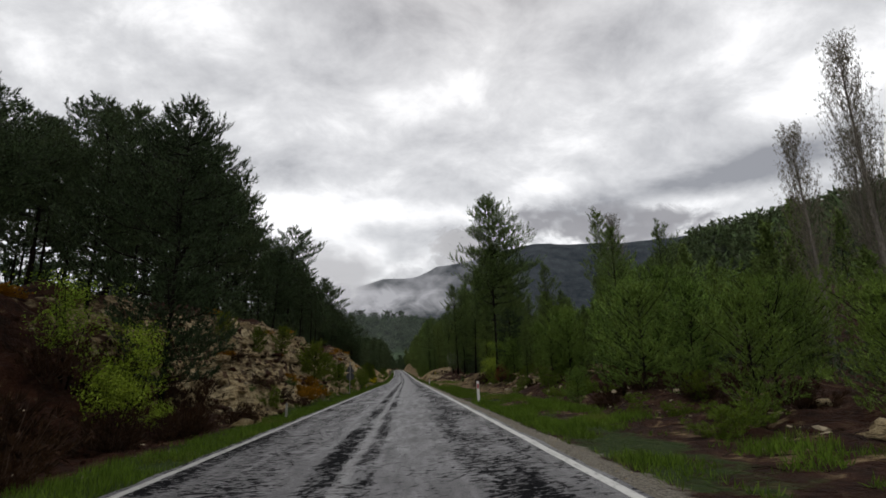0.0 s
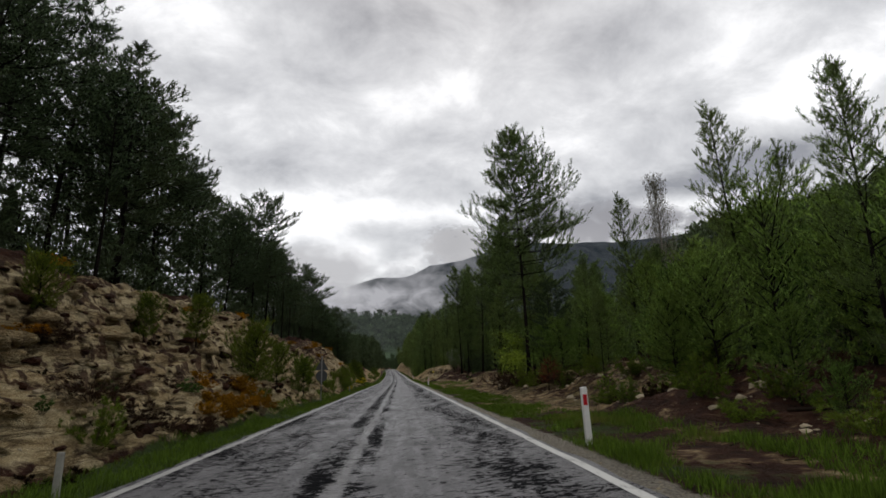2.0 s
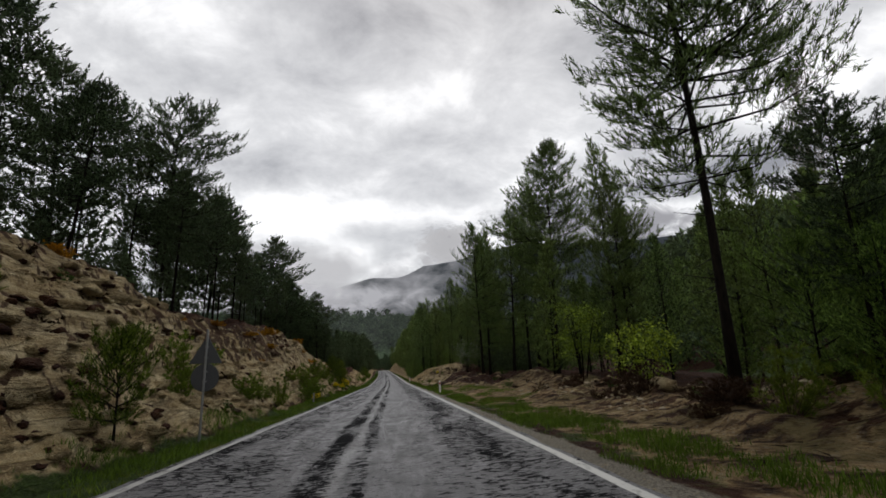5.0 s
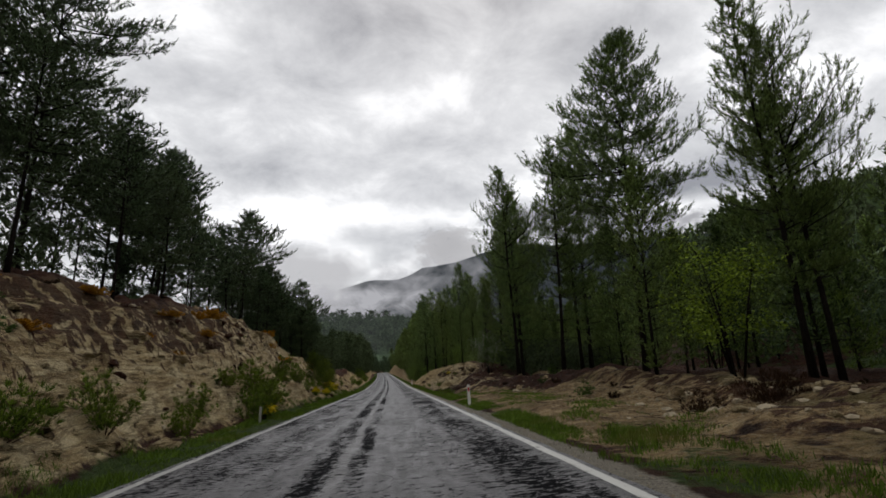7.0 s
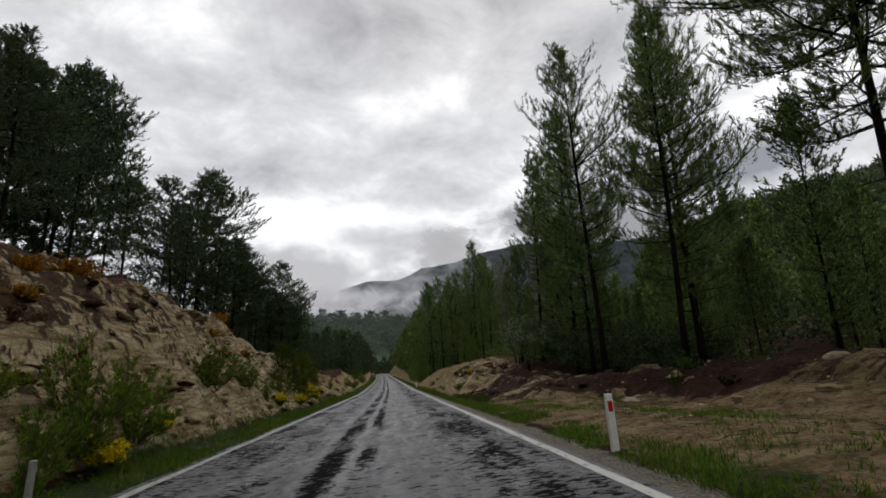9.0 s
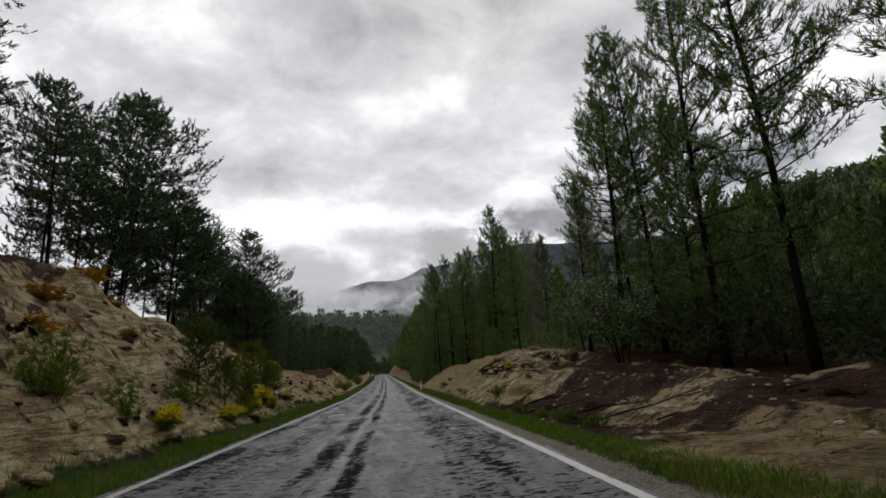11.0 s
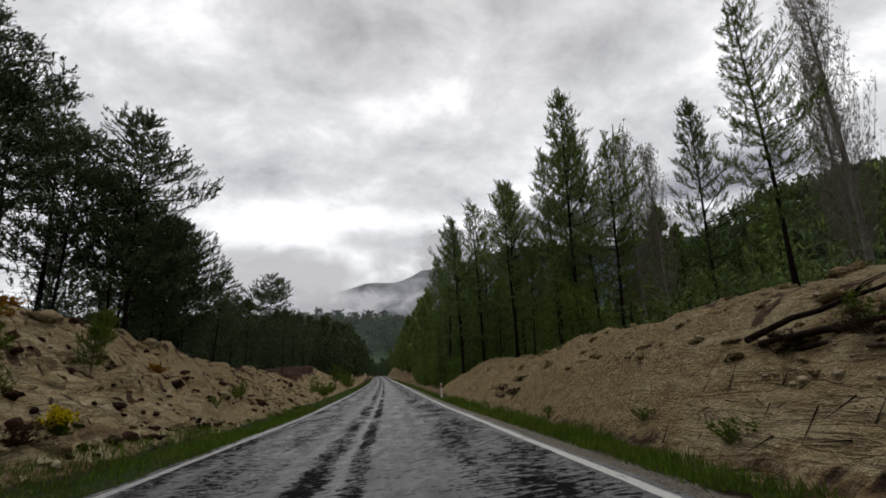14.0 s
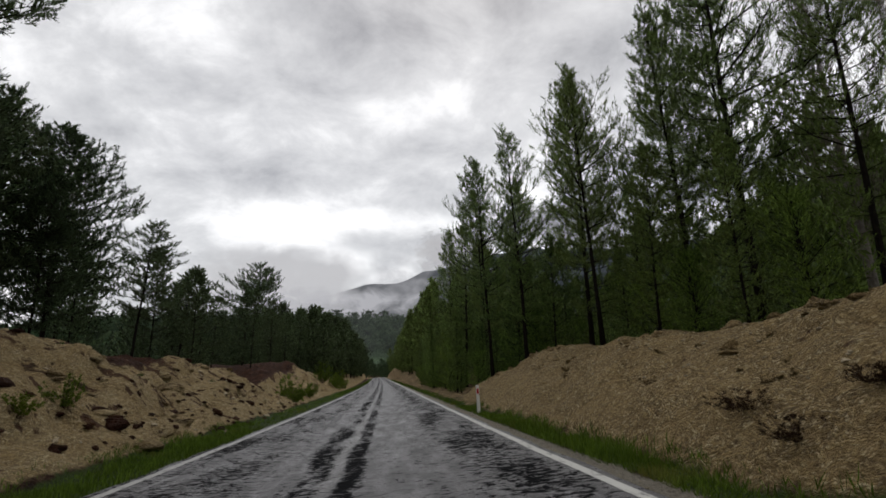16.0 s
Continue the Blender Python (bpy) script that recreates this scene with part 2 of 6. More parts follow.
def asphalt_material():
    def build(nt, bsdf):
        p = place_of(nt)
        sep = nt.nodes.new("ShaderNodeSeparateXYZ")
        nt.links.new(local_of(nt), sep.inputs[0])
        uv = nt.nodes.new("ShaderNodeUVMap").outputs[0]
        usep = nt.nodes.new("ShaderNodeSeparateXYZ")
        nt.links.new(uv, usep.inputs[0])
        u = usep.outputs[0]
        streak = noise_of(nt, stretched(nt, uv, 1.6, 0.25, 1), 2.2, 8, 0.66, 0.4)
        blot = noise_of(nt, stretched(nt, uv, 1.0, 0.7, 1), 1.1, 6, 0.66, 0.9)
        grain = noise_of(nt, uv, 42, 4, 0.75)
        cross = noise_of(nt, stretched(nt, uv, 0.8, 1.25, 1), 13, 8, 0.72, 0.8)
        ripple = noise_of(nt, stretched(nt, uv, 0.8, 1.0, 1), 3.6, 6, 0.7, 1.4)
        drift = noise_of(nt, stretched(nt, uv, 0.3, 0.22, 1, (4, 0, 0)), 1.3, 4, 0.6)
        u = maths(nt, "ADD", u, maths(nt, "MULTIPLY", maths(nt, "SUBTRACT", drift, 0.5), 0.45))
        fade = ramp(nt, noise_of(nt, stretched(nt, uv, 0.8, 0.16, 1), 1.6, 5, 0.6), (0.36, grey(0.1)), (0.6, grey(1)))
        # bleeding tar runs in bands along the lanes, with the ghost of an old middle line between two of them
        def band(centre, half, strong=1.0):
            d = maths(nt, "ABSOLUTE", maths(nt, "SUBTRACT", u, centre))
            return maths(nt, "MULTIPLY", ramp(nt, maths(nt, "DIVIDE", d, half), (0.0, grey(1)), (0.55, grey(0.8)), (1.0, grey(0))), strong)
        bands = band(-3.4, 0.55)
        for centre, half, strong in ((1.7, 0.9, 0.95), (-2.4, 1.0, 0.7), (-0.97, 0.34, 1.25), (-0.36, 0.2, 1.2), (0.85, 0.4, 0.2)):
            bands = maths(nt, "MAXIMUM", bands, band(centre, half, strong))
        flecks = noise_of(nt, stretched(nt, uv, 0.75, 1.5, 1), 7.5, 7, 0.7, 0.6)
        tar = maths(nt, "ADD", maths(nt, "MULTIPLY", maths(nt, "SUBTRACT", ripple, 0.5), 0.9), maths(nt, "ADD", maths(nt, "MULTIPLY", maths(nt, "SUBTRACT", flecks, 0.5), 1.3), maths(nt, "MULTIPLY", maths(nt, "SUBTRACT", cross, 0.5), 0.7)))
        tar = maths(nt, "ADD", tar, maths(nt, "MULTIPLY", maths(nt, "MULTIPLY", bands, fade), 0.3))
        tar = ramp(nt, tar, (0.12, grey(0)), (0.22, grey(1)))
        worn = ramp(nt, streak, (0.3, (0.058, 0.056, 0.06)), (0.5, (0.115, 0.111, 0.118)), (0.72, (0.21, 0.204, 0.212)))
        ghost = maths(nt, "MULTIPLY", band(-0.66, 0.16), ramp(nt, ripple, (0.4, grey(0.1)), (0.6, grey(0.7))))
        worn = mixed(nt, ghost, worn, (0.36, 0.355, 0.35))
        worn = mixed(nt, ramp(nt, grain, (0.42, grey(0.6)), (0.6, grey(0))), worn, (0.04, 0.039, 0.04))
        c = mixed(nt, tar, worn, (0.008, 0.008, 0.009))
        nt.links.new(c, bsdf.inputs["Base Color"])
        wet = ramp(nt, maths(nt, "ADD", maths(nt, "MULTIPLY", blot, 0.6), maths(nt, "MULTIPLY", streak, 0.4)), (0.38, grey(0.58)), (0.62, grey(0.3)))
        nt.links.new(mixed(nt, tar, wet, (0.85, 0.85, 0.85)), bsdf.inputs["Roughness"])
        nt.links.new(maths(nt, "SUBTRACT", 0.36, maths(nt, "MULTIPLY", tar, 0.35)), bsdf.inputs["Specular IOR Level"])
        bump(nt, bsdf, maths(nt, "ADD", maths(nt, "MULTIPLY", grain, 0.35), maths(nt, "ADD", maths(nt, "MULTIPLY", streak, 0.5), maths(nt, "MULTIPLY", cross, 1.6))), 0.7, 0.02)
    return material("wet_patched_asphalt", build)


def line_material(name, cover, tone=(0.6, 0.59, 0.56)):
    def build(nt, bsdf):
        uv = nt.nodes.new("ShaderNodeUVMap").outputs[0]
        n = noise_of(nt, stretched(nt, uv, 2.0, 0.6, 1), 4.5, 8, 0.72)
        c = mixed(nt, ramp(nt, n, (cover - 0.06, grey(0)), (cover + 0.06, grey(1))), tone, (0.075, 0.073, 0.07))
        nt.links.new(c, bsdf.inputs["Base Color"])
        bsdf.inputs["Roughness"].default_value = 0.5
        bump(nt, bsdf, n, 0.3, 0.01)
    return material(name, build)


def far_forest(name, dark, light, scale):
    def build(nt, bsdf):
        p = place_of(nt)
        n = noise_of(nt, p, scale, 8, 0.7)
        nt.links.new(ramp(nt, n, (0.36, dark), (0.64, light)), bsdf.inputs["Base Color"])
        bsdf.inputs["Roughness"].default_value = 0.95
        bsdf.inputs["Specular IOR Level"].default_value = 0.05
        bump(nt, bsdf, n, 1.0, 12)
    return material(name, build)


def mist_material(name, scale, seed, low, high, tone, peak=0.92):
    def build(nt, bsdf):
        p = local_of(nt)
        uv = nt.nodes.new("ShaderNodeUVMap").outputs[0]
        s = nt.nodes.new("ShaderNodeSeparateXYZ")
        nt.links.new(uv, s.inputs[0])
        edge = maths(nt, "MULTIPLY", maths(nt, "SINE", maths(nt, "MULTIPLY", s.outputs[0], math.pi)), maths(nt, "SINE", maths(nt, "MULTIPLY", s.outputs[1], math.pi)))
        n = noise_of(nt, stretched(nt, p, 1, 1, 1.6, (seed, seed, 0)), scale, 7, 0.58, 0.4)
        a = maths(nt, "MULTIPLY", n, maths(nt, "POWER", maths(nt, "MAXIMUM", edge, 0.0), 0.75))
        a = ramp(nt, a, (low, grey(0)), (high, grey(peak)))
        # the card glows by itself in place of daylight on mist
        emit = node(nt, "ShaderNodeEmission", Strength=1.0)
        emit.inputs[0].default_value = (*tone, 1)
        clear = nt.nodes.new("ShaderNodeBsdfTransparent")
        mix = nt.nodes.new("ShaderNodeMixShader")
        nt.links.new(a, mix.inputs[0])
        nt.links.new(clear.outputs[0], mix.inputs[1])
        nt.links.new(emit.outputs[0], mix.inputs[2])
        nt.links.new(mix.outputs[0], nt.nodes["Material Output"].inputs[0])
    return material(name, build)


EARTH, ASPHALT = ground_material(), asphalt_material()
DULL_PAINT = line_material("dull_grey_road_paint", 0.57, (0.36, 0.355, 0.34))
EDGE_PAINT = line_material("worn_white_road_paint", 0.6, (0.47, 0.465, 0.44))
PINE_BARK = bark("dark_wet_pine_bark", (0.004, 0.0033, 0.0026), (0.02, 0.015, 0.0115))
PALE_BARK = bark("pale_poplar_bark", (0.12, 0.105, 0.09), (0.3, 0.27, 0.23))
DEAD_WOOD = bark("dead_brown_wood", (0.03, 0.018, 0.013), (0.13, 0.085, 0.06))
CHARRED = bark("dark_rotten_wood", (0.006, 0.004, 0.003), (0.03, 0.018, 0.012))
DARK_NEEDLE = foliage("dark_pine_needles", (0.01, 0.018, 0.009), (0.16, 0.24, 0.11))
LIGHT_NEEDLE = foliage("green_pine_needles", (0.02, 0.036, 0.012), (0.285, 0.425, 0.12))
YOUNG_NEEDLE = foliage("young_pine_needles", (0.026, 0.056, 0.012), (0.34, 0.53, 0.105))
SAPLING_NEEDLE = foliage("sapling_needles", (0.025, 0.042, 0.006), (0.21, 0.29, 0.03))
BROOM = foliage("broom_green", (0.035, 0.065, 0.008), (0.27, 0.38, 0.045))
FRESH_LEAF = foliage("fresh_spring_leaves", (0.12, 0.2, 0.016), (0.5, 0.68, 0.08))
OLIVE_LEAF = foliage("olive_spring_leaves", (0.06, 0.065, 0.012), (0.24, 0.23, 0.05))
YELLOW = foliage("yellow_blossom", (0.6, 0.48, 0.012), (0.9, 0.76, 0.03))
RUST = foliage("rusty_dry_scrub", (0.14, 0.065, 0.006), (0.74, 0.38, 0.02))
# brown scrub colour that also stands for shade under litter overhangs
CUSHION = foliage("dark_brown_cushion", (0.012, 0.007, 0.0035), (0.05, 0.03, 0.012))
DRY_RED = foliage("withered_red_needles", (0.14, 0.04, 0.022), (0.26, 0.085, 0.045))
DEAD_LEAF = foliage("brown_dry_leaves", (0.022, 0.012, 0.007), (0.075, 0.043, 0.022))
WHITE_BLOSSOM = foliage("white_blossom", (0.42, 0.42, 0.38), (0.7, 0.7, 0.66))
GREEN_LEAF = foliage("dark_green_leaves", (0.03, 0.06, 0.015), (0.18, 0.3, 0.07))
POPLAR_LEAF = foliage("pale_poplar_buds", (0.13, 0.125, 0.09), (0.27, 0.25, 0.19))
GRASS = foliage("verge_grass", (0.035, 0.075, 0.009), (0.22, 0.35, 0.045), dry=(0.2, 0.17, 0.05))
STONE = plain("pale_limestone", (0.36, 0.295, 0.19), 0.9, wear=0.85, scale=6)
POST_DULL = plain("weathered_post", (0.3, 0.29, 0.25), 0.7, wear=0.7)
POST_WHITE, RED = plain("white_post_plastic", (0.72, 0.71, 0.67), 0.45, wear=0.35), plain("red_reflector", (0.45, 0.012, 0.018), 0.25)
SIGN_GREY, STEEL = plain("grey_sign_back", (0.05, 0.052, 0.055), 0.6, 0.0), plain("galvanised_steel", (0.3, 0.3, 0.3), 0.45, 0.8)
FAR_GREEN = far_forest("far_wooded_slope", (0.028, 0.056, 0.028), (0.1, 0.155, 0.075), 0.05)
FAR_DARK = far_forest("dark_wooded_slope", (0.012, 0.018, 0.01), (0.04, 0.055, 0.026), 0.09)
# the blue-grey of distance is put into this wood's colour
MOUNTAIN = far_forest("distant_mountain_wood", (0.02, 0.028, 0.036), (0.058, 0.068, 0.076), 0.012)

# ---- the lie of the land ----
def lattice(ix, iy, seed):
    h = np.sin(ix * 127.1 + iy * 311.7 + seed * 74.7) * 43758.5453
    return h - np.floor(h)


def value_noise(x, y, seed=0):
    """Smooth noise from -1 to 1 over arrays."""
    ix, iy = np.floor(x), np.floor(y)
    fx, fy = x - ix, y - iy
    fx, fy = fx * fx * (3 - 2 * fx), fy * fy * (3 - 2 * fy)
    a, b = lattice(ix, iy, seed), lattice(ix + 1, iy, seed)
    c, d = lattice(ix, iy + 1, seed), lattice(ix + 1, iy + 1, seed)
    return 2 * ((a * (1 - fx) + b * fx) * (1 - fy) + (c * (1 - fx) + d * fx) * fy) - 1


def fractal(x, y, octaves=4, seed=0):
    return sum(value_noise(x * 2 ** o, y * 2 ** o, seed + o) / 2 ** o for o in range(octaves))


def road_x(y):
    return -6.5 * (np.clip(y - 110, 0, 1e4) / 310) ** 1.6 + 14 * (np.clip(y - 425, 0, 200) / 75) ** 2


def road_z(y):
    rise = 5.8 * (np.clip(y - 121, 0, 299) / 299) ** 1.25
    return rise - 0.02 * np.clip(y - 425, 0, 500)


def tilt(x, y):
    """The road leans: its right half and verge lie higher."""
    return 0.07 * np.clip(x - road_x(y) + 1.6, 0, 7)


# y, toe, crest and height of the banks
LEFT_BANK = np.array(((-40, 7.7, 14, 4.2), (20, 7.7, 13.5, 4.6), (27, 5.6, 12.3, 5.2), (36, 5.2, 12.5, 5.8), (47, 5.2, 13, 6.3), (57, 5.1, 12.3, 5.9), (62, 5.5, 13.0, 5.8), (65, 6.5, 13.0, 5.5), (70, 6.0, 12.0, 5.5), (75, 5.4, 11.5, 5.6), (80, 5.3, 11.5, 6.0),
                      (88, 5.5, 12, 6.2), (98, 5.4, 12, 5.4), (104, 5.3, 12, 4.9), (110, 5.3, 11.5, 4.3), (117, 5.3, 11.5, 4.3), (126, 5.4, 11.5, 3.5), (136, 5.5, 11.5, 2.6),
                      (147, 5.5, 11, 2.2), (155, 5.6, 10, 1.2), (162, 5.6, 9.5, 2.2), (169, 5.6, 9.5, 3.0), (178, 5.6, 9.5, 2.2), (195, 5.6, 10, 1.0), (240, 6, 14, 2.5), (330, 7, 14, 4.0), (372, 7, 14, 5.0), (380, 7, 12, 9), (396, 7, 12, 10), (404, 7, 14, 5), (440, 8, 15, 5)))
RIGHT_BANK = np.array(((-40, 5.33, 11, 0.85), (24, 5.33, 10.5, 0.95), (36, 5.33, 11, 2.0), (49, 5.41, 10, 0.85), (60, 5.74, 10.5, 0.9), (68, 7.13, 11, 1.4), (76, 7.05, 10.6, 1.7), (81, 6.3, 9.6, 1.5), (86, 4.7, 7.8, 1.1), (92, 4.35, 7.5, 1.35), (97, 4.3, 7.6, 1.95), (100, 4.2, 7.8, 2.4),
                       (104, 4.02, 8.4, 2.75), (109, 3.85, 8.4, 2.85), (116, 3.77, 8.4, 2.80), (126, 3.77, 8.4, 2.40), (136, 3.75, 8.4, 2.6), (141, 3.9, 8.4, 2.1), (146, 4.8, 8.6, 1.2), (151, 5.6, 9, 0.45), (178, 5, 9, 0.5), (210, 4.51, 10, 2), (300, 4.92, 11, 5), (420, 4.92, 12, 7)))


def bank(table, y):
    return [np.interp(y, table[:, 0], table[:, i]) for i in (1, 2, 3)]


def sides(x, y):
    """Distance from the road's middle on either side, and how far up its bank each place lies (0 toe, 1 crest)."""
    s = x - road_x(y)
    left = s < 0
    toe, crest, high = [np.where(left, a, b) for a, b in zip(bank(LEFT_BANK, y), bank(RIGHT_BANK, y))]
    d = np.abs(s)
    return left, d, toe, crest, high, (d - toe) / (crest - toe)


def ground_z(x, y):
    x, y = np.asarray(x, float), np.asarray(y, float)
    left, d, toe, crest, high, p = sides(x, y)
    q = np.clip(p, 0, 1)
    face = high * np.where(left, 0.55 * q ** 0.72 + 0.45 * (q * q * (3 - 2 * q)), np.where(high > 2, np.sin(q * math.pi / 2) ** 0.9, q * q * (3 - 2 * q)))
    past = np.clip(d - crest, 0, 1e4)
    back = np.where(left, 0.05 * np.minimum(past, 10) - 0.1 * np.clip(past - 10, 0, 60), -0.02 * np.minimum(past, 25) + 0.45 * np.clip(past - 20, 0, 40) * np.clip(1.3 - y / 150, 0.3, 1) + 0.2 * np.clip(past - 60, 0, 500))
    verge = -0.07 - 0.09 * np.clip((d - np.where(left, 3.6, 2.85)) / 1.0, 0, 1) + (tilt(x, y) + np.where(left, 0.0, 0.24 * np.clip((d - 2.9) / 1.5, 0, 1) * np.clip((y - 58) / 6, 0, 1) * np.clip((88 - y) / 6, 0, 1))) * (1 - q)
    onbank = np.clip(p * 4, 0, 1) * np.clip(2.2 - p * 0.8, 0.35, 1)
    # ledges of harder rock
    wavy = face + 0.45 * fractal(x * 0.22 + 7, y * 0.16, 3, 81)
    step = 0.62
    n = np.floor(wavy / step)
    f = np.clip((wavy / step - n - 0.5) / 0.5, 0, 1)
    ledge = step * (n + f * f * (3 - 2 * f)) - wavy
    face = face + np.where(left, np.clip(1.15 + 0.9 * value_noise(x * 0.09, y * 0.05, 91), 0.25, 1) * np.clip(1.5 - y / 110, 0.3, 1), 0.25) * ledge * np.clip(p * 3, 0, 1) * np.clip(1.4 - p, 0, 1) * (high > 1.2)
    # thin beds of darker rock high on the bank
    beds = np.floor(wavy / 0.34)
    f = np.clip((wavy / 0.34 - beds - 0.45) / 0.55, 0, 1)
    face = face + np.where(left, 0.9 * np.clip(1 - np.abs(y - 74) / 19, 0, 1), 0.0) * (0.34 * (beds + f * f * (3 - 2 * f)) - wavy) * np.clip((p - 0.4) * 4, 0, 1) * np.clip((1.25 - p) * 4, 0, 1)
    tame = np.where(left, 1.0, np.where(y > 101, 0.42, 0.5))
    ridged = 1 - np.abs(value_noise(x * 0.55 + 3, y * 0.34, 5)) * 2
    rough = 0.40 * fractal(x * 0.32, y * 0.26, 3, 11) + 0.26 * ridged + 0.24 * fractal(x * 1.1 + 0.8 * face, y * 0.8, 3, 21)
    knobs = 0.2 * np.clip(value_noise(x * 1.5, y * 1.15, 95) + 0.2, 0, 1) * np.clip(1.45 - y / 90, 0.25, 1)
    steps = 0.12 * np.sin(face * 7 + 2.2 * value_noise(x * 0.2, y * 0.16, 31))
    fine = 0.045 * fractal(x * 2.1, y * 2.1, 2, 41) * np.clip((d - 4) / 1.5, 0, 1)
    roll = 0.35 * fractal(x * 0.08, y * 0.08, 2, 51) * np.clip((d - crest) / 6, 0, 1)
    return road_z(y) + verge + face + back + onbank * tame * (rough + steps + knobs) + fine + roll


def spaced(stops):
    out = []
    for a, b, step in stops:
        out.append(np.arange(a, b, step))
    return np.concatenate(out + [np.array([stops[-1][1]])])


def sheet(name, xs, ys, zf, mat, attrs=None):
    X, Y = np.meshgrid(xs, ys)
    Z = zf(X, Y)
    n, m = X.shape
    idx = np.arange(n * m).reshape(n, m)
    faces = np.stack((idx[:-1, :-1], idx[:-1, 1:], idx[1:, 1:], idx[1:, :-1]), -1).reshape(-1, 4)
    me = bpy.data.meshes.new(name)
    me.from_pydata(np.stack((X, Y, Z), -1).reshape(-1, 3).tolist(), [], faces.tolist())
    me.polygons.foreach_set("use_smooth", np.ones(len(faces), bool))
    me.materials.append(mat)
    for key, values in (attrs(X, Y) if attrs else {}).items():
        me.attributes.new(key, "FLOAT", "POINT").data.foreach_set("value", values.astype(np.float32).ravel())
    return new(name, me)


def cover(X, Y):
    left, d, toe, crest, high, p = sides(X, Y)
    d, toe = np.where(left, d, d / 0.8), np.where(left, toe, toe / 0.8)
    inside = np.clip(p * 8 + 0.35, 0, 1)
    near = np.clip(1.35 - p * 0.33, 0, 1)
    rock = np.where(left, inside * np.clip((1.06 - p) * 6, 0, 1), np.where((Y > 97) & (Y < 150), inside * np.clip((1.5 - p) * 3, 0, 1), 0.0))
    # the first bank on the left is half hidden under brown litter
    lobe = np.maximum(1.5 - np.hypot((X - 6.3) / 1.5, (Y - 87.6) / 1.4), 1.3 - np.hypot((X - 6.0) / 1.0, (Y - 95.9) / 1.0))
    rock = np.where(left, rock, np.maximum(rock, np.clip(lobe * 1.5, 0, 1)))
    rock = rock * np.where(left, np.clip((Y - 14) / 12, 0.15, 1), 1.0)
    soil = np.where(left, 0.25 * near, np.where((Y > 58) & (Y < 99), np.clip((d - 4.0) * 2, 0, 0.9) * np.clip((1.6 - p) * 2, 0, 1) * np.clip((87 - Y) / 4, 0, 1), np.clip((d - 4.1) * 2, 0, 1) * np.where(Y < 30, 0.36, 0.6) * np.clip((2.6 - p) * 2, 0, 1)))
    # red-brown needles under the pines on the earth bank
    soil = soil * np.where(~left & (Y > 74) & (Y < 98), np.clip((0.4 - p) * 5, 0, 1), 1.0)
    field = np.where(~left & (X > 12), np.clip((1.1 - np.hypot((X - 26) / 9, (Y - 77) / 10)) * 4, 0, 1), 0.0)
    field = np.maximum(field, np.where(~left & (d > 30), 0.3, 0.0))
    verge = np.where(left, np.clip((d - 3.9) * 6, 0, 1) * np.clip((np.minimum(toe, 5.6) + 0.3 - d) * 3, 0, 1),
                     np.clip((d - 3.85) * 5, 0, 1) * np.clip((np.where(Y < 57, 6.4, np.where(Y < 84, 5.4, 5.1)) - d) * 2, 0, 1))
    gravel = np.where(left, np.clip((4.0 - d) * 6, 0, 1), np.clip((4.1 - d) * 5, 0, 1))
    sand = np.where(left, np.clip((Y - 112) / 15, 0, 0.75), np.clip((Y - 104) / 6, 0, 1))
    # brown needle litter and tufts that lie in patches; on rock also the painted shade of undercut ledges
    heap = np.clip(1.25 - np.hypot((X - 7.6) / 2.6, (Y - 95.0) / 6.0), 0, 1) * np.clip(1 - lobe, 0, 1)
    brown = np.where(left, np.clip((p - 0.05) * 4, 0, 1) * (0.36 + 0.22 * np.clip(1 - np.abs(Y - 32) / 20, 0, 1) + 0.55 * np.clip((p - 0.82) * 4, 0, 1) + 0.5 * np.clip((p - 0.42) * 5, 0, 1) * np.clip(1.3 - np.abs(Y - 72) / 17, 0, 1)),
                     np.where(Y > 95, np.maximum(np.maximum(0.8 * heap, 0.5 * np.clip((p - 0.3) * 4, 0, 1) * np.clip((113 - Y) / 6, 0, 1)), np.clip((p - 0.95) * 3, 0, 1)), np.where(Y > 58, 0.05 + 0.55 * np.clip((Y - 82) / 4, 0, 1) * np.clip((d - 5) / 1.0, 0, 1) * np.clip(1 - lobe, 0, 1) + 0.75 * np.clip(1 - np.abs(p - 0.75) * 2.2, 0, 1), (0.62 + 0.3 * (Y < 30)) * np.clip((d - 6.6) / 2, 0, 1))))
    return dict(brown=brown, sand=sand, rock=rock, soil=soil, grass=np.maximum(verge * np.where(left, 0.9, np.where(Y > 97, 0.75, np.where(Y < 28, 0.5, 0.45))), field), gravel=gravel)


XS = spaced(((-1400, -400, 100), (-400, -120, 28), (-120, -40, 8), (-40, -16, 1.6), (-16, -12.4, 0.4), (-12.4, -4.6, 0.19), (-4.6, -3.2, 0.28), (-3.2, 2.4, 0.8), (2.4, 13, 0.27), (13, 40, 1.6), (40, 120, 8), (120, 400, 28), (400, 1400, 100)))
YS = spaced(((-300, -20, 20), (-20, 3, 1.5), (3, 158, 0.33), (158, 210, 1.2), (210, 460, 6), (460, 1000, 45), (1000, 3000, 200)))
ground = tagged(sheet("ground", XS, YS, ground_z, EARTH, cover), "sandy rock bank, brown pine litter and grassy verge", "ground", kind="structure")


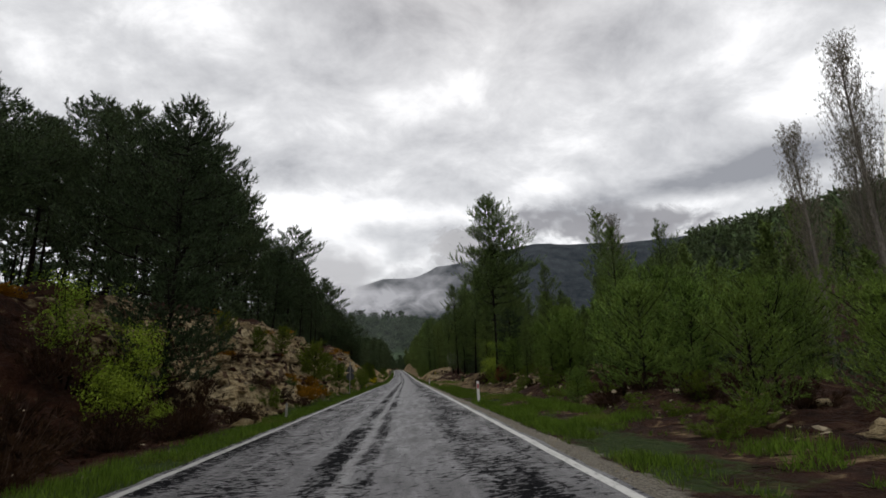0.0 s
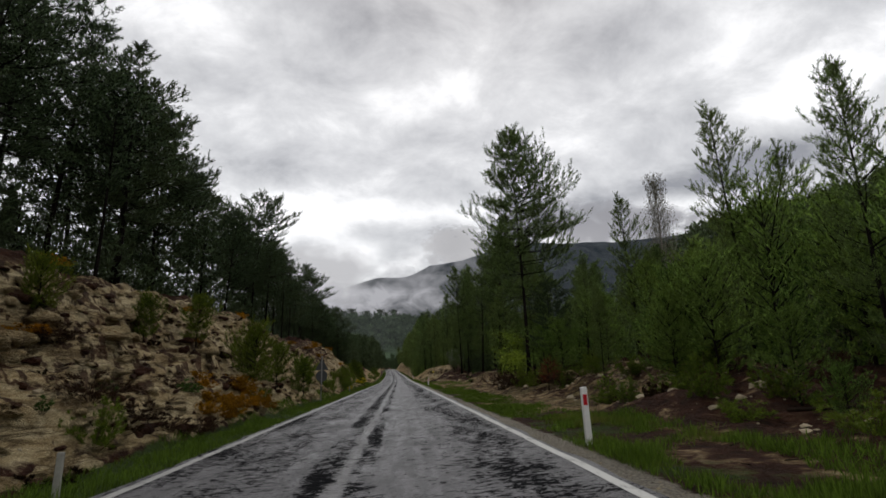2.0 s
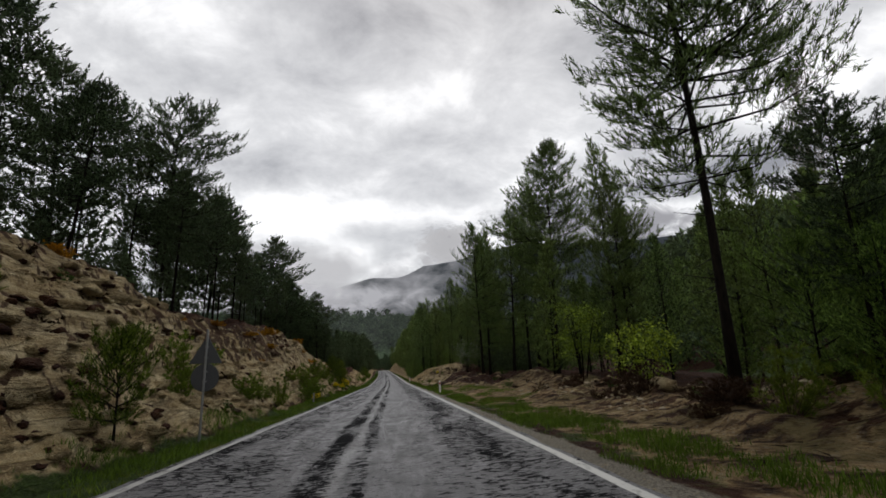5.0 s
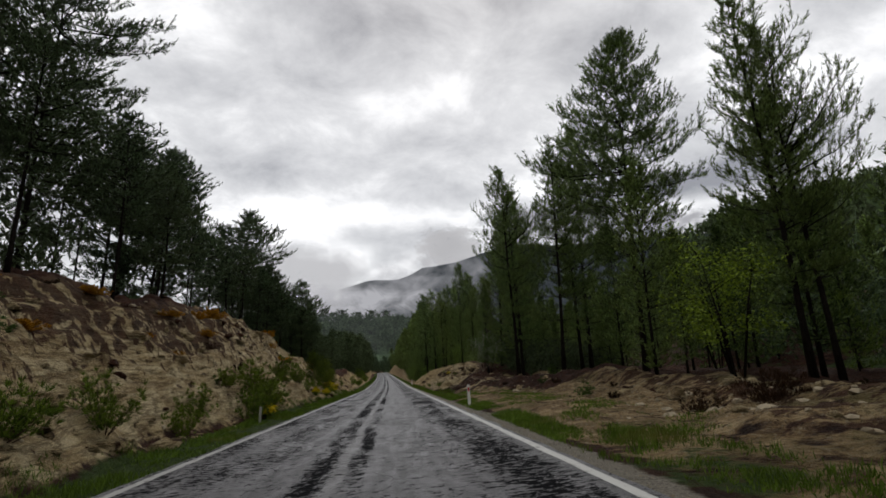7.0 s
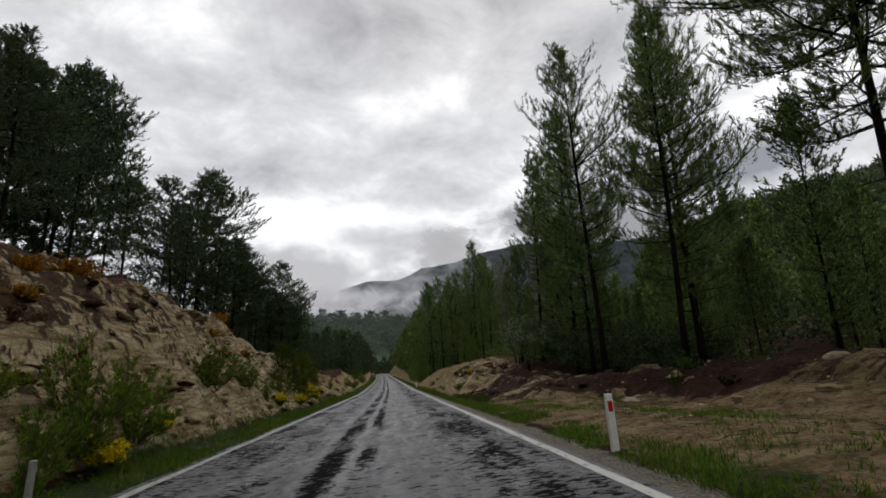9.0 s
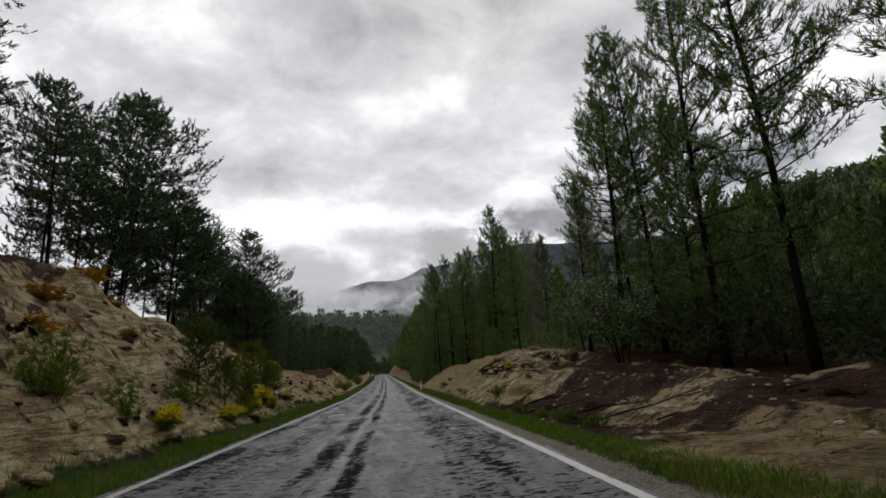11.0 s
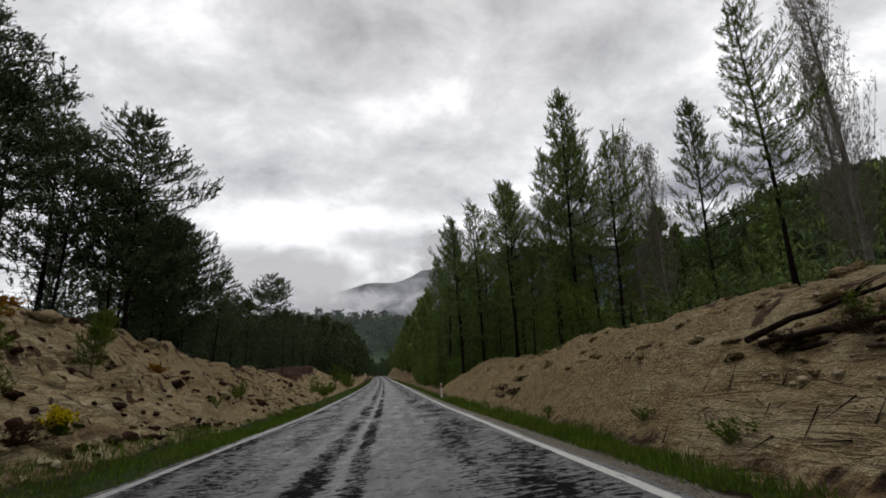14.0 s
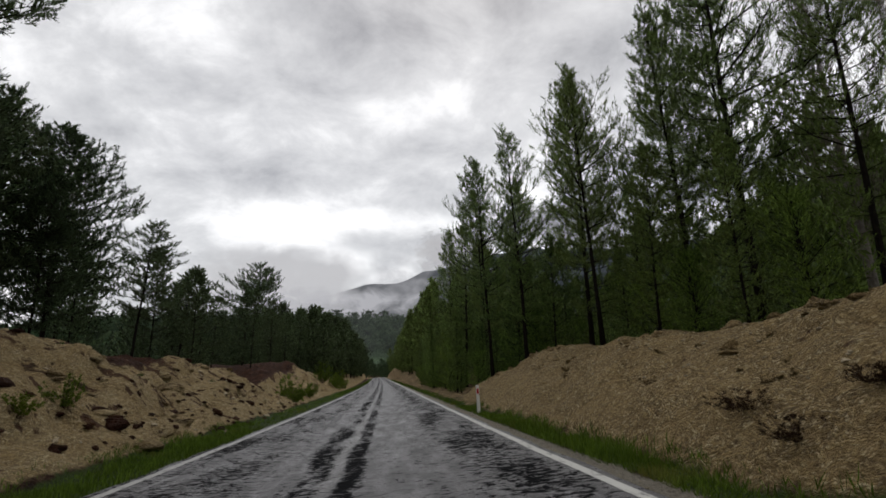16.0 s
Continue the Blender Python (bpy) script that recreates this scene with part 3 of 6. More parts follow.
def ribbon(name, inner, outer, lift, mat, y0, y1, step=1.0, edge=0.0):
    """A strip along the road from inner to outer, counted from its middle; its UVs are metres."""
    ys = np.arange(y0, y1 + 0.01, step)
    cols = np.linspace(inner, outer, max(2, int((outer - inner) / 0.5) + 1))
    verts, faces, uvs = [], [], []
    for y in ys:
        for i, c in enumerate(cols):
            w = c + (edge * float(value_noise(np.array(y * 1.3), np.array(c * 3.0), 61)) + 0.5 * edge * float(value_noise(np.array(y * 4.1), np.array(c), 62)) if i in (0, len(cols) - 1) else 0)
            verts.append((float(road_x(y)) + w, y, float(road_z(y)) + lift + float(tilt(road_x(y) + w, y))))
            uvs.append((w, y))
    m = len(cols)
    for j, i in itertools.product(range(len(ys) - 1), range(m - 1)):
        a = j * m + i
        faces.append((a, a + 1, a + m + 1, a + m))
    me = bpy.data.meshes.new(name)
    me.from_pydata(verts, [], faces)
    layer = me.uv_layers.new(name="UVMap")
    for loop in me.loops:
        layer.data[loop.index].uv = uvs[loop.vertex_index]
    me.materials.append(mat)
    return new(name, me)


LEFT_EDGE, RIGHT_EDGE = -3.58, 2.5
road = tagged(ribbon("road", LEFT_EDGE - 0.22, RIGHT_EDGE + 0.16, 0.0, ASPHALT, -60, 520, 0.5, edge=0.05), "wet grey asphalt road with dark tar streaks", "road", kind="structure")
tagged(ribbon("edge_line", RIGHT_EDGE - 0.065, RIGHT_EDGE + 0.065, 0.005, EDGE_PAINT, -60, 470, 0.5, edge=0.012), "worn white line along the road's edge", "road marking", kind="structure")
tagged(ribbon("edge_line", LEFT_EDGE - 0.09, LEFT_EDGE + 0.06, 0.005, DULL_PAINT, -60, 470, 0.5, edge=0.015), "worn white line along the road's edge", "road marking", kind="structure")

# ---- plants ----
def mesh_of(name, verts, faces, mat, smooth=False):
    me = bpy.data.meshes.new(name)
    me.from_pydata(verts.tolist() if isinstance(verts, np.ndarray) else verts, [], faces.tolist() if isinstance(faces, np.ndarray) else faces)
    if smooth:
        me.polygons.foreach_set("use_smooth", np.ones(len(me.polygons), bool))
    me.materials.append(mat)
    return me


def part(name, me, parent, label=""):
    ob = new(name, me)
    ob.parent = parent
    return tagged(ob, label)


class Wood:
    """Collects tapered limbs into one mesh."""

    def __init__(self):
        self.verts, self.faces = [], []

    def limb(self, points, radii, sides=5):
        start = len(self.verts)
        for k, (p, r) in enumerate(zip(points, radii)):
            a = points[min(k + 1, len(points) - 1)] - points[max(k - 1, 0)]
            a = a / (np.linalg.norm(a) + 1e-9)
            u = np.cross(a, (0.31, 0.2, 1.0) if abs(a[2]) < 0.9 else (1.0, 0.1, 0.0))
            u /= np.linalg.norm(u)
            v = np.cross(a, u)
            for i in range(sides):
                t = 2 * math.pi * i / sides
                self.verts.append(tuple(p + r * (math.cos(t) * u + math.sin(t) * v)))
        for k in range(len(points) - 1):
            for i in range(sides):
                a, b = start + k * sides + i, start + k * sides + (i + 1) % sides
                self.faces.append((a, b, b + sides, a + sides))
        if sides > 3:
            self.faces.append(tuple(start + (len(points) - 1) * sides + i for i in range(sides)))
            self.faces.append(tuple(start + i for i in reversed(range(sides))))

    def twig(self, a, b, r):
        """A thin three-sided spike."""
        start = len(self.verts)
        d = (b - a) / (np.linalg.norm(b - a) + 1e-9)
        u = np.cross(d, (0.31, 0.2, 0.9))
        u /= np.linalg.norm(u) + 1e-9
        v = np.cross(d, u)
        self.verts += [tuple(a + r * (math.cos(t) * u + math.sin(t) * v)) for t in (0, 2.09, 4.19)] + [tuple(b)]
        self.faces += [(start + i, start + (i + 1) % 3, start + 3) for i in range(3)]


def blades(rng, origins, ways, count, length, width, spread, up=0.25, along=0.0):
    """Thin pointed blades that burst from each origin, roughly along its way; along strings them out on the twig."""
    o = np.repeat(origins, count, 0)
    w0 = np.repeat(ways, count, 0)
    o = o + w0 * along * rng.uniform(-1, 0.6, (len(o), 1))
    d = w0 + rng.normal(0, spread, (len(o), 3))
    d[:, 2] += up
    d /= np.linalg.norm(d, axis=1)[:, None] + 1e-9
    side = np.cross(d, rng.normal(0, 1, d.shape))
    side /= np.linalg.norm(side, axis=1)[:, None] + 1e-9
    ln = length * rng.uniform(0.65, 1.25, (len(o), 1))
    w = width * rng.uniform(0.7, 1.3, (len(o), 1))
    verts = np.stack((o - side * w * 0.6, o + d * ln * 0.45 + side * w, o + d * ln - side * w * 0.3), 1).reshape(-1, 3)
    return verts, np.arange(len(verts)).reshape(-1, 3)


def leaves(rng, origins, size, spread):
    """Small diamond leaves, turned every way."""
    o = origins + rng.normal(0, spread, origins.shape)
    n = rng.normal(0, 1, o.shape)
    n /= np.linalg.norm(n, axis=1)[:, None]
    u = np.cross(n, rng.normal(0, 1, o.shape))
    u /= np.linalg.norm(u, axis=1)[:, None]
    v = np.cross(n, u)
    s = size * rng.uniform(0.6, 1.3, (len(o), 1))
    verts = np.stack((o - u * s, o + v * s * 0.5, o + u * s, o - v * s * 0.5), 1).reshape(-1, 3)
    return verts, np.arange(len(verts)).reshape(-1, 4)


def pine(seed, height, bare, reach, shape, mat, label, tuft=0.3, width=0.016, needles=12, twigs=2.6, per_twig=2, whorl=0.75, limbs=(4, 6), rise=0.35, droop=0.1, lean=0.02, bend=0.3, ragged=0.3, coarse=False, name="pine_tree"):
    """A pine: bent trunk, ragged whorls of limbs that turn up at their ends, side twigs, and a bottle brush of needles on each twig."""
    rng = np.random.default_rng(seed)
    root = tagged(new(name), label, "tree")
    wood = Wood()
    hs = np.linspace(0, 1, 9)
    phase = rng.uniform(0, 6.28, 4)
    def stem(t):
        return np.array([lean * height * t + 0.014 * bend * height * math.sin(3 * t + phase[0]) + 0.005 * bend * height * math.sin(11 * t + phase[2]), 0.014 * bend * height * math.sin(4 * t + phase[1]), height * t])
    base_r = 0.0068 * height + 0.02
    wood.limb([stem(t) - (np.array((0, 0, 0.5)) if t == 0 else 0) for t in hs], [base_r * (1.35 if t == 0 else (1 - t) ** 0.85 + 0.03) for t in hs], 5 if coarse else 8)
    spots, ways = [], []
    for _ in range(0 if height < 8 else 9):
        t, a, ln = rng.uniform(0.35 * bare, bare), rng.uniform(0, 6.28), rng.uniform(0.4, 2.0)
        p = stem(t)
        wood.limb([p, p + ln * np.array((math.cos(a), math.sin(a), rng.uniform(-0.1, 0.25)))], [0.03, 0.006], 3)
    h = bare * height
    while h < 0.985 * height:
        t = h / height
        f = (t - bare) / (1 - bare)
        a0 = rng.uniform(0, 6.28)
        count = int(rng.integers(*limbs))
        for k in range(count):
            a = a0 + 6.28 * k / count + rng.normal(0, 0.35)
            lobe = 1 + ragged * (math.sin(a + phase[3] + 4 * f) * 0.7 + math.sin(2 * a + phase[1] + 9 * f) * 0.5)
            ln = reach * shape(f) * lobe * (rng.uniform(0.65, 1.12) if rng.random() < 0.8 else rng.uniform(0.25, 0.5))
            if ln < 0.12:
                continue
            out = np.array((math.cos(a), math.sin(a), 0))
            p0 = stem(t) + (0, 0, rng.normal(0, 0.12 * whorl))
            climb = rise * (0.25 + 1.6 * f) + rng.normal(0, 0.08)
            mid = p0 + ln * 0.55 * out + np.array((0, 0, ln * 0.5 * (climb - droop)))
            end = p0 + ln * out + np.array((0, 0, ln * (climb + 0.06)))
            r = 0.01 + 0.012 * ln
            wood.limb([p0, end] if coarse else [p0, mid, end], [r, 0.01] if coarse else [r, r * 0.6, 0.006], 3)
            n = max(2, int(round(twigs * ln)))
            along = (end - mid) / (np.linalg.norm(end - mid) + 1e-6)
            side = np.array((-out[1], out[0], 0))
            spots.append(end), ways.append(along + (0, 0, 0.35))
            for i in range(n):
                w = 0.3 + 0.7 * (i + rng.random()) / n
                q = p0 + (mid - p0) * w / 0.55 if w < 0.55 else mid + (end - mid) * (w - 0.55) / 0.45
                tl = min(1.15, (0.2 + 0.3 * (1 - abs(1.9 * w - 1.25))) * ln) * rng.uniform(0.5, 1.1) + 0.1
                dirn = along * rng.uniform(0.2, 0.8) + side * (1 if i % 2 else -1) * rng.uniform(0.4, 1.0) + np.array((0, 0, rng.uniform(-0.05, 0.65)))
                dirn /= np.linalg.norm(dirn)
                if not coarse:
                    wood.twig(q, q + dirn * tl, 0.011)
                for m in range(per_twig):
                    u = 1 - 0.8 * m / per_twig
                    spots.append(q + dirn * tl * u + rng.normal(0, 0.04 + 0.05 * tl, 3) * (m > 0))
                    ways.append(dirn + (0, 0, rng.uniform(0.2, 0.8)))
        h += whorl * rng.uniform(0.6, 1.4) * (1.2 - 0.6 * f)
    spots.append(stem(1.0)), ways.append(np.array((0, 0, 1.0)))
    part("trunk", mesh_of("trunk", wood.verts, wood.faces, PINE_BARK, True), root)
    v, fc = blades(rng, np.array(spots), np.array(ways), needles, tuft * 0.62, width, 0.48, 0.05, along=tuft * 0.7)
    part("crown", mesh_of("crown", v, fc, mat), root)
    return root


def poplar(seed, height, label):
    rng = np.random.default_rng(seed)
    root = tagged(new("poplar_tree"), label, "tree")
    wood = Wood()
    hs = np.linspace(0, 1, 8)
    wood.limb([np.array((0.1 * math.sin(4 * t), 0.1 * math.sin(3 * t + 1), height * t - (0.4 if t == 0 else 0))) for t in hs], [0.24 * (1 - t) + 0.02 for t in hs], 7)
    spots = []
    for h in np.arange(0.14 * height, 0.95 * height, 0.26):
        f = h / height
        for _ in range(3):
            a, ln = rng.uniform(0, 6.28), height * (0.11 + 0.17 * math.sin(min(1, 1.25 * (1 - f)) * math.pi / 2)) * rng.uniform(0.6, 1.1)
            ln = min(ln, (height * 1.02 - h))
            out = np.array((math.cos(a), math.sin(a), 0)) * rng.uniform(0.22, 0.42)
            p = np.array((0, 0, h))
            mid = p + ln * 0.45 * (out * 1.5 + (0, 0, 0.8))
            end = p + ln * (out + (0, 0, 0.95))
            wood.limb([p, mid, end], [0.022, 0.013, 0.004], 3)
            for w in rng.uniform(0.25, 1, 20):
                spots.append((p + (mid - p) * 2 * w if w < 0.5 else mid + (end - mid) * (2 * w - 1)) + rng.normal(0, 0.13, 3))
    spots = np.array(spots)
    part("trunk", mesh_of("trunk", wood.verts, wood.faces, PALE_BARK, True), root)
    v, fc = blades(rng, spots, np.tile((0, 0, 1.0), (len(spots), 1)), 3, 0.3, 0.02, 0.5, 0.4)
    part("crown", mesh_of("crown", v, fc, POPLAR_LEAF), root, "thin pale spring buds and twigs")
    return root


def broadleaf(seed, height, reach, mat, label, name="broadleaf_tree", leaf=0.075, dense=70, stems=5, blossom=None, category="tree"):
    """Several crooked stems that fork, with leaves scattered in clumps at their ends."""
    rng = np.random.default_rng(seed)
    root = tagged(new(name), label, category)
    wood = Wood()
    ends = []
    for _ in range(stems):
        a = rng.uniform(0, 6.28)
        out = np.array((math.cos(a), math.sin(a), 0))
        p0 = out * 0.06 * reach - np.array((0, 0, 0.25))
        p1 = p0 + out * reach * rng.uniform(0.1, 0.3) + np.array((0, 0, height * rng.uniform(0.35, 0.5)))
        p2 = p1 + out * reach * rng.uniform(0.15, 0.45) + np.array((0, 0, height * rng.uniform(0.25, 0.45)))
        wood.limb([p0, p1, p2], [0.007 * height, 0.005 * height, 0.004], 5)
        for _ in range(9):
            w = rng.uniform(0.3, 1)
            q = p0 + (p1 - p0) * 2 * w if w < 0.5 else p1 + (p2 - p1) * (2 * w - 1)
            b = rng.uniform(0, 6.28)
            e = q + reach * rng.uniform(0.25, 0.6) * np.array((math.cos(b), math.sin(b), rng.uniform(-0.15, 0.7)))
            e[2] = min(max(e[2], 0.12 * height), height)
            wood.limb([q, (q + e) / 2 + np.array((0, 0, 0.03 * height)), e], [0.003 * height, 0.002 * height, 0.003], 3)
            ends += [e, (q + e) / 2]
    ends = np.array(ends)
    part("stem", mesh_of("stem", wood.verts, wood.faces, PINE_BARK, True), root)
    v, fc = leaves(rng, np.repeat(ends, dense // 2, 0), leaf, reach * 0.085)
    part("foliage", mesh_of("foliage", v, fc, mat), root)
    if blossom:
        v, fc = leaves(rng, np.repeat(ends[rng.random(len(ends)) < 0.5], max(4, dense // 5), 0), leaf * 0.9, reach * 0.09)
        part("blossom", mesh_of("blossom", v, fc, blossom), root)
    return root


def bush(seed, height, reach, mat, label, blossom=None, name="bush", share=0.35, length=0.17, width=0.011, count=220, needles=17, switches=24):
    """Upright switches with needle-like leaves, as broom and young scrub have."""
    rng = np.random.default_rng(seed)
    root = tagged(new(name), label, "bush")
    wood = Wood()
    spots, ways = [], []
    for _ in range(switches):
        a, f = rng.uniform(0, 6.28), rng.uniform(0, 1) ** 0.6
        out = np.array((math.cos(a), math.sin(a), 0)) * f
        p0 = out * 0.12 * reach - np.array((0, 0, 0.1))
        e = out * reach + np.array((0, 0, height * (1 - 0.5 * f * f) * rng.uniform(0.7, 1.08)))
        m = (p0 + e) / 2 + out * 0.12 * reach
        wood.limb([p0, m, e], [0.011, 0.007, 0.003], 3)
        for w in rng.uniform(0.15, 1, max(3, count // switches)):
            q = p0 + (m - p0) * 2 * w if w < 0.5 else m + (e - m) * (2 * w - 1)
            spots.append(q + rng.normal(0, 0.07 * reach, 3))
            ways.append((e - p0) / np.linalg.norm(e - p0))
    spots, ways = np.array(spots), np.array(ways)
    spots[:, 2] = np.maximum(spots[:, 2], 0.04)
    part("stem", mesh_of("stem", wood.verts, wood.faces, DEAD_WOOD, True), root)
    v, fc = blades(rng, spots, ways, needles, length, width, 0.6)
    part("foliage", mesh_of("foliage", v, fc, mat), root)
    if blossom:
        top = spots[spots[:, 2] > np.quantile(spots[:, 2], 1 - share)]
        v, fc = leaves(rng, np.repeat(top, 34, 0), 0.06, 0.08)
        part("blossom", mesh_of("blossom", v, fc, blossom), root)
    return root


class Stock:
    """A thing built once and then set out many times."""

    def __init__(self, *built):
        self.built, self.fresh = built, set(range(len(built)))

    def set(self, i, x, y, scale, turn, sink=0.0, group="", label="", tilt=(0, 0), z=None):
        ob = self.built[i % len(self.built)]
        m = Matrix.LocRotScale((x, y, (float(ground_z(x, y)) if z is None else z) - sink), Euler((tilt[0], tilt[1], turn)), (scale,) * 3 if isinstance(scale, (int, float)) else scale)
        if i % len(self.built) in self.fresh:
            self.fresh.discard(i % len(self.built))
            ob.matrix_basis = m
        else:
            ob = copy_thing(ob, m @ Matrix.Diagonal((*(1 / s for s in ob.scale), 1)))
        return tagged(ob, label, group=group)


def cone(f):
    return min(1.0, 1.35 * (1 - f) ** 0.85) * (0.5 + 0.5 * min(1, f * 3))


def dome(f):
    return (0.65 + 0.35 * min(1, f * 3)) * min(1.0, 1.8 * (1 - f) ** 0.8)


def spread_cone(f):
    return min(1.0, 1.45 * (1 - f) ** 0.75) * (0.7 + 0.3 * min(1, f * 3))


def oval(f):
    return 0.5 + 0.5 * math.sin(math.pi * min(1, f * 1.6)) if f < 0.31 else min(1.0, 1.36 * (1 - f) ** 0.72)


def egg(f):
    return min(1.0, 1.5 * (1 - f) ** 0.7) * (0.75 + 0.25 * min(1, f * 4))


def full(f):
    return 1.05 * (1 - f) ** 0.8 + 0.03


# templates of 20 m, scaled to each tree's height
DARK = "tall dark pine with a dense crown on the bank"
LIGHT = "slender green pine with an airy crown"
MID = dict(tuft=0.62, width=0.085, needles=8, twigs=1.9, per_twig=2, whorl=0.9, limbs=(4, 7), coarse=True)
BACK = dict(tuft=0.8, width=0.12, needles=7, twigs=1.3, per_twig=2, whorl=1.05, limbs=(4, 7), coarse=True)
FAR = dict(tuft=1.25, width=0.3, needles=5, twigs=0.7, per_twig=2, whorl=1.35, limbs=(4, 6), coarse=True)
tall_dark = Stock(*[pine(s, 20, b, 4.1, dome, DARK_NEEDLE, DARK, lean=l, rise=0.22, whorl=0.9, tuft=0.44, width=0.042, needles=13, twigs=3.6, per_twig=3, ragged=0.3) for s, b, l in ((1, 0.26, 0.02), (2, 0.34, -0.03), (3, 0.2, 0.05), (4, 0.3, 0.0))])
tall_light = Stock(*[pine(s, 20, b, 3.3, cone, LIGHT_NEEDLE, LIGHT, lean=l, rise=0.62, whorl=0.86, tuft=0.42, width=0.022, needles=17, twigs=3.7, per_twig=3, ragged=0.5) for s, b, l in ((11, 0.2, -0.03), (12, 0.14, 0.02), (13, 0.28, -0.05), (14, 0.22, 0.01))])
broad_pine = Stock(pine(21, 20, 0.32, 4.3, oval, LIGHT_NEEDLE, "large spreading pine beside the road", lean=-0.03, rise=0.28, whorl=0.6, limbs=(5, 8), tuft=0.4, width=0.022, needles=18, twigs=4.2, per_twig=3, ragged=0.25))
broad_dark = Stock(pine(22, 20, 0.3, 5.6, dome, DARK_NEEDLE, "large dark pine with wide level limbs", lean=0.02, rise=0.3, droop=0.1, whorl=0.85, tuft=0.4, width=0.042, needles=14, twigs=4.0, per_twig=3))
mid_dark = Stock(*[pine(s, 20, b, 3.9, dome, DARK_NEEDLE, DARK, lean=l, rise=0.25, **MID) for s, b, l in ((31, 0.4, 0.03), (32, 0.32, -0.02), (33, 0.44, 0.02))])
low_pine = Stock(pine(24, 20, 0.1, 4.7, dome, DARK_NEEDLE, "dark pine with limbs down to the ground", lean=0.01, rise=0.25, whorl=0.7, tuft=0.4, width=0.034, needles=15, twigs=4.2, per_twig=3))
mid_light = Stock(*[pine(s, 20, b, 3.7, cone, LIGHT_NEEDLE, LIGHT, lean=l, rise=0.5, **MID) for s, b, l in ((41, 0.1, 0.02), (42, 0.04, -0.03), (43, 0.14, 0.03))])
back_dark = Stock(*[pine(s, 20, 0.12, 4.1, dome, DARK_NEEDLE, "dark pine in the forest", rise=0.25, **BACK) for s in (53, 54)])
back_light = Stock(*[pine(s, 20, 0.06, 3.8, cone, LIGHT_NEEDLE, "green pine in the forest", rise=0.5, **BACK) for s in (63, 64)])
far_dark = Stock(*[pine(s, 20, 0.1, 4.3, dome, DARK_NEEDLE, "dark pine in the forest", rise=0.25, **FAR) for s in (51, 52)])
far_light = Stock(*[pine(s, 20, 0.08, 4.0, cone, LIGHT_NEEDLE, "green pine in the forest", rise=0.5, **FAR) for s in (61, 62)])
young_pine = Stock(*[pine(s, 5, 0.04, 1.55, egg, YOUNG_NEEDLE, "bushy young pine with fresh green needles", whorl=0.4, limbs=(4, 7), rise=0.8, ragged=0.5, name="young_pine", tuft=0.3, width=0.022, needles=13, twigs=5, per_twig=2, coarse=True) for s in (71, 72, 73)])
sapling = Stock(*[pine(s, 3, 0.2, 1.0, spread_cone, SAPLING_NEEDLE, "small pine sapling on the rocky bank", whorl=0.24, limbs=(5, 7), rise=0.75, name="pine_sapling", tuft=0.28, width=0.015, needles=16, twigs=6, per_twig=2, coarse=True) for s in (81, 82)])
popl = Stock(poplar(91, 22, "tall bare poplar with pale upright twigs"))
broom = Stock(bush(101, 1.6, 1.0, BROOM, "tall green broom bush on the verge"), bush(102, 1.1, 0.9, BROOM, "low green broom bush", length=0.14))
flowering = Stock(bush(103, 1.0, 0.75, BROOM, "broom bush in yellow blossom", blossom=YELLOW, share=0.25), bush(104, 0.7, 0.6, BROOM, "low broom in yellow blossom", blossom=YELLOW, share=0.4))
rusty = Stock(bush(105, 0.75, 0.85, RUST, "rusty orange dry scrub on the bank", length=0.12, needles=14, count=330, width=0.02), bush(106, 0.5, 0.6, RUST, "low rusty orange scrub", length=0.1, needles=14, count=260, width=0.018))
dry = Stock(bush(108, 1.0, 0.9, DEAD_LEAF, "bare brown brush on the slope", length=0.16, needles=12, count=180, width=0.01), bush(109, 0.7, 0.8, DEAD_LEAF, "low tangled brown brush", length=0.16, needles=12, count=180, width=0.01))
heath = Stock(bush(107, 0.36, 0.45, CUSHION, "low dark brown cushion, part shrub, part overhang shade", length=0.11, needles=9, count=48, width=0.028, switches=8), bush(110, 0.3, 0.4, CUSHION, "low dark brown cushion, part shrub, part overhang shade", length=0.1, needles=9, count=48, width=0.026, switches=8),
              bush(114, 0.45, 0.5, GREEN_LEAF, "low dark green shrub on the bank", length=0.13, needles=9, count=48, width=0.022, switches=8))
umbrella = Stock(*[pine(s, 20, 0.45, 6.2, lambda f: 0.75 + 0.35 * math.sin(math.pi * f) if f < 0.8 else 0.7, DARK_NEEDLE, "round-crowned pine on the far ridge", rise=0.2, tuft=1.6, width=0.34, needles=13, twigs=0.7, per_twig=2, whorl=1.6, limbs=(4, 6), coarse=True) for s in (151, 152)])
fresh_tree = Stock(broadleaf(111, 6.2, 2.4, FRESH_LEAF, "young tree in bright green spring leaf", dense=70, leaf=0.06), broadleaf(112, 3.2, 1.5, FRESH_LEAF, "bright green leafy shrub", name="leafy_shrub", dense=36, leaf=0.06, category="bush"))
olive_tree = Stock(broadleaf(115, 6.5, 2.6, OLIVE_LEAF, "young tree in yellowish olive leaf among the pines", dense=60, leaf=0.055))
green_tree = Stock(broadleaf(113, 5.5, 2.3, GREEN_LEAF, "dark green broadleaf tree in white blossom", dense=90, leaf=0.05, blossom=WHITE_BLOSSOM))

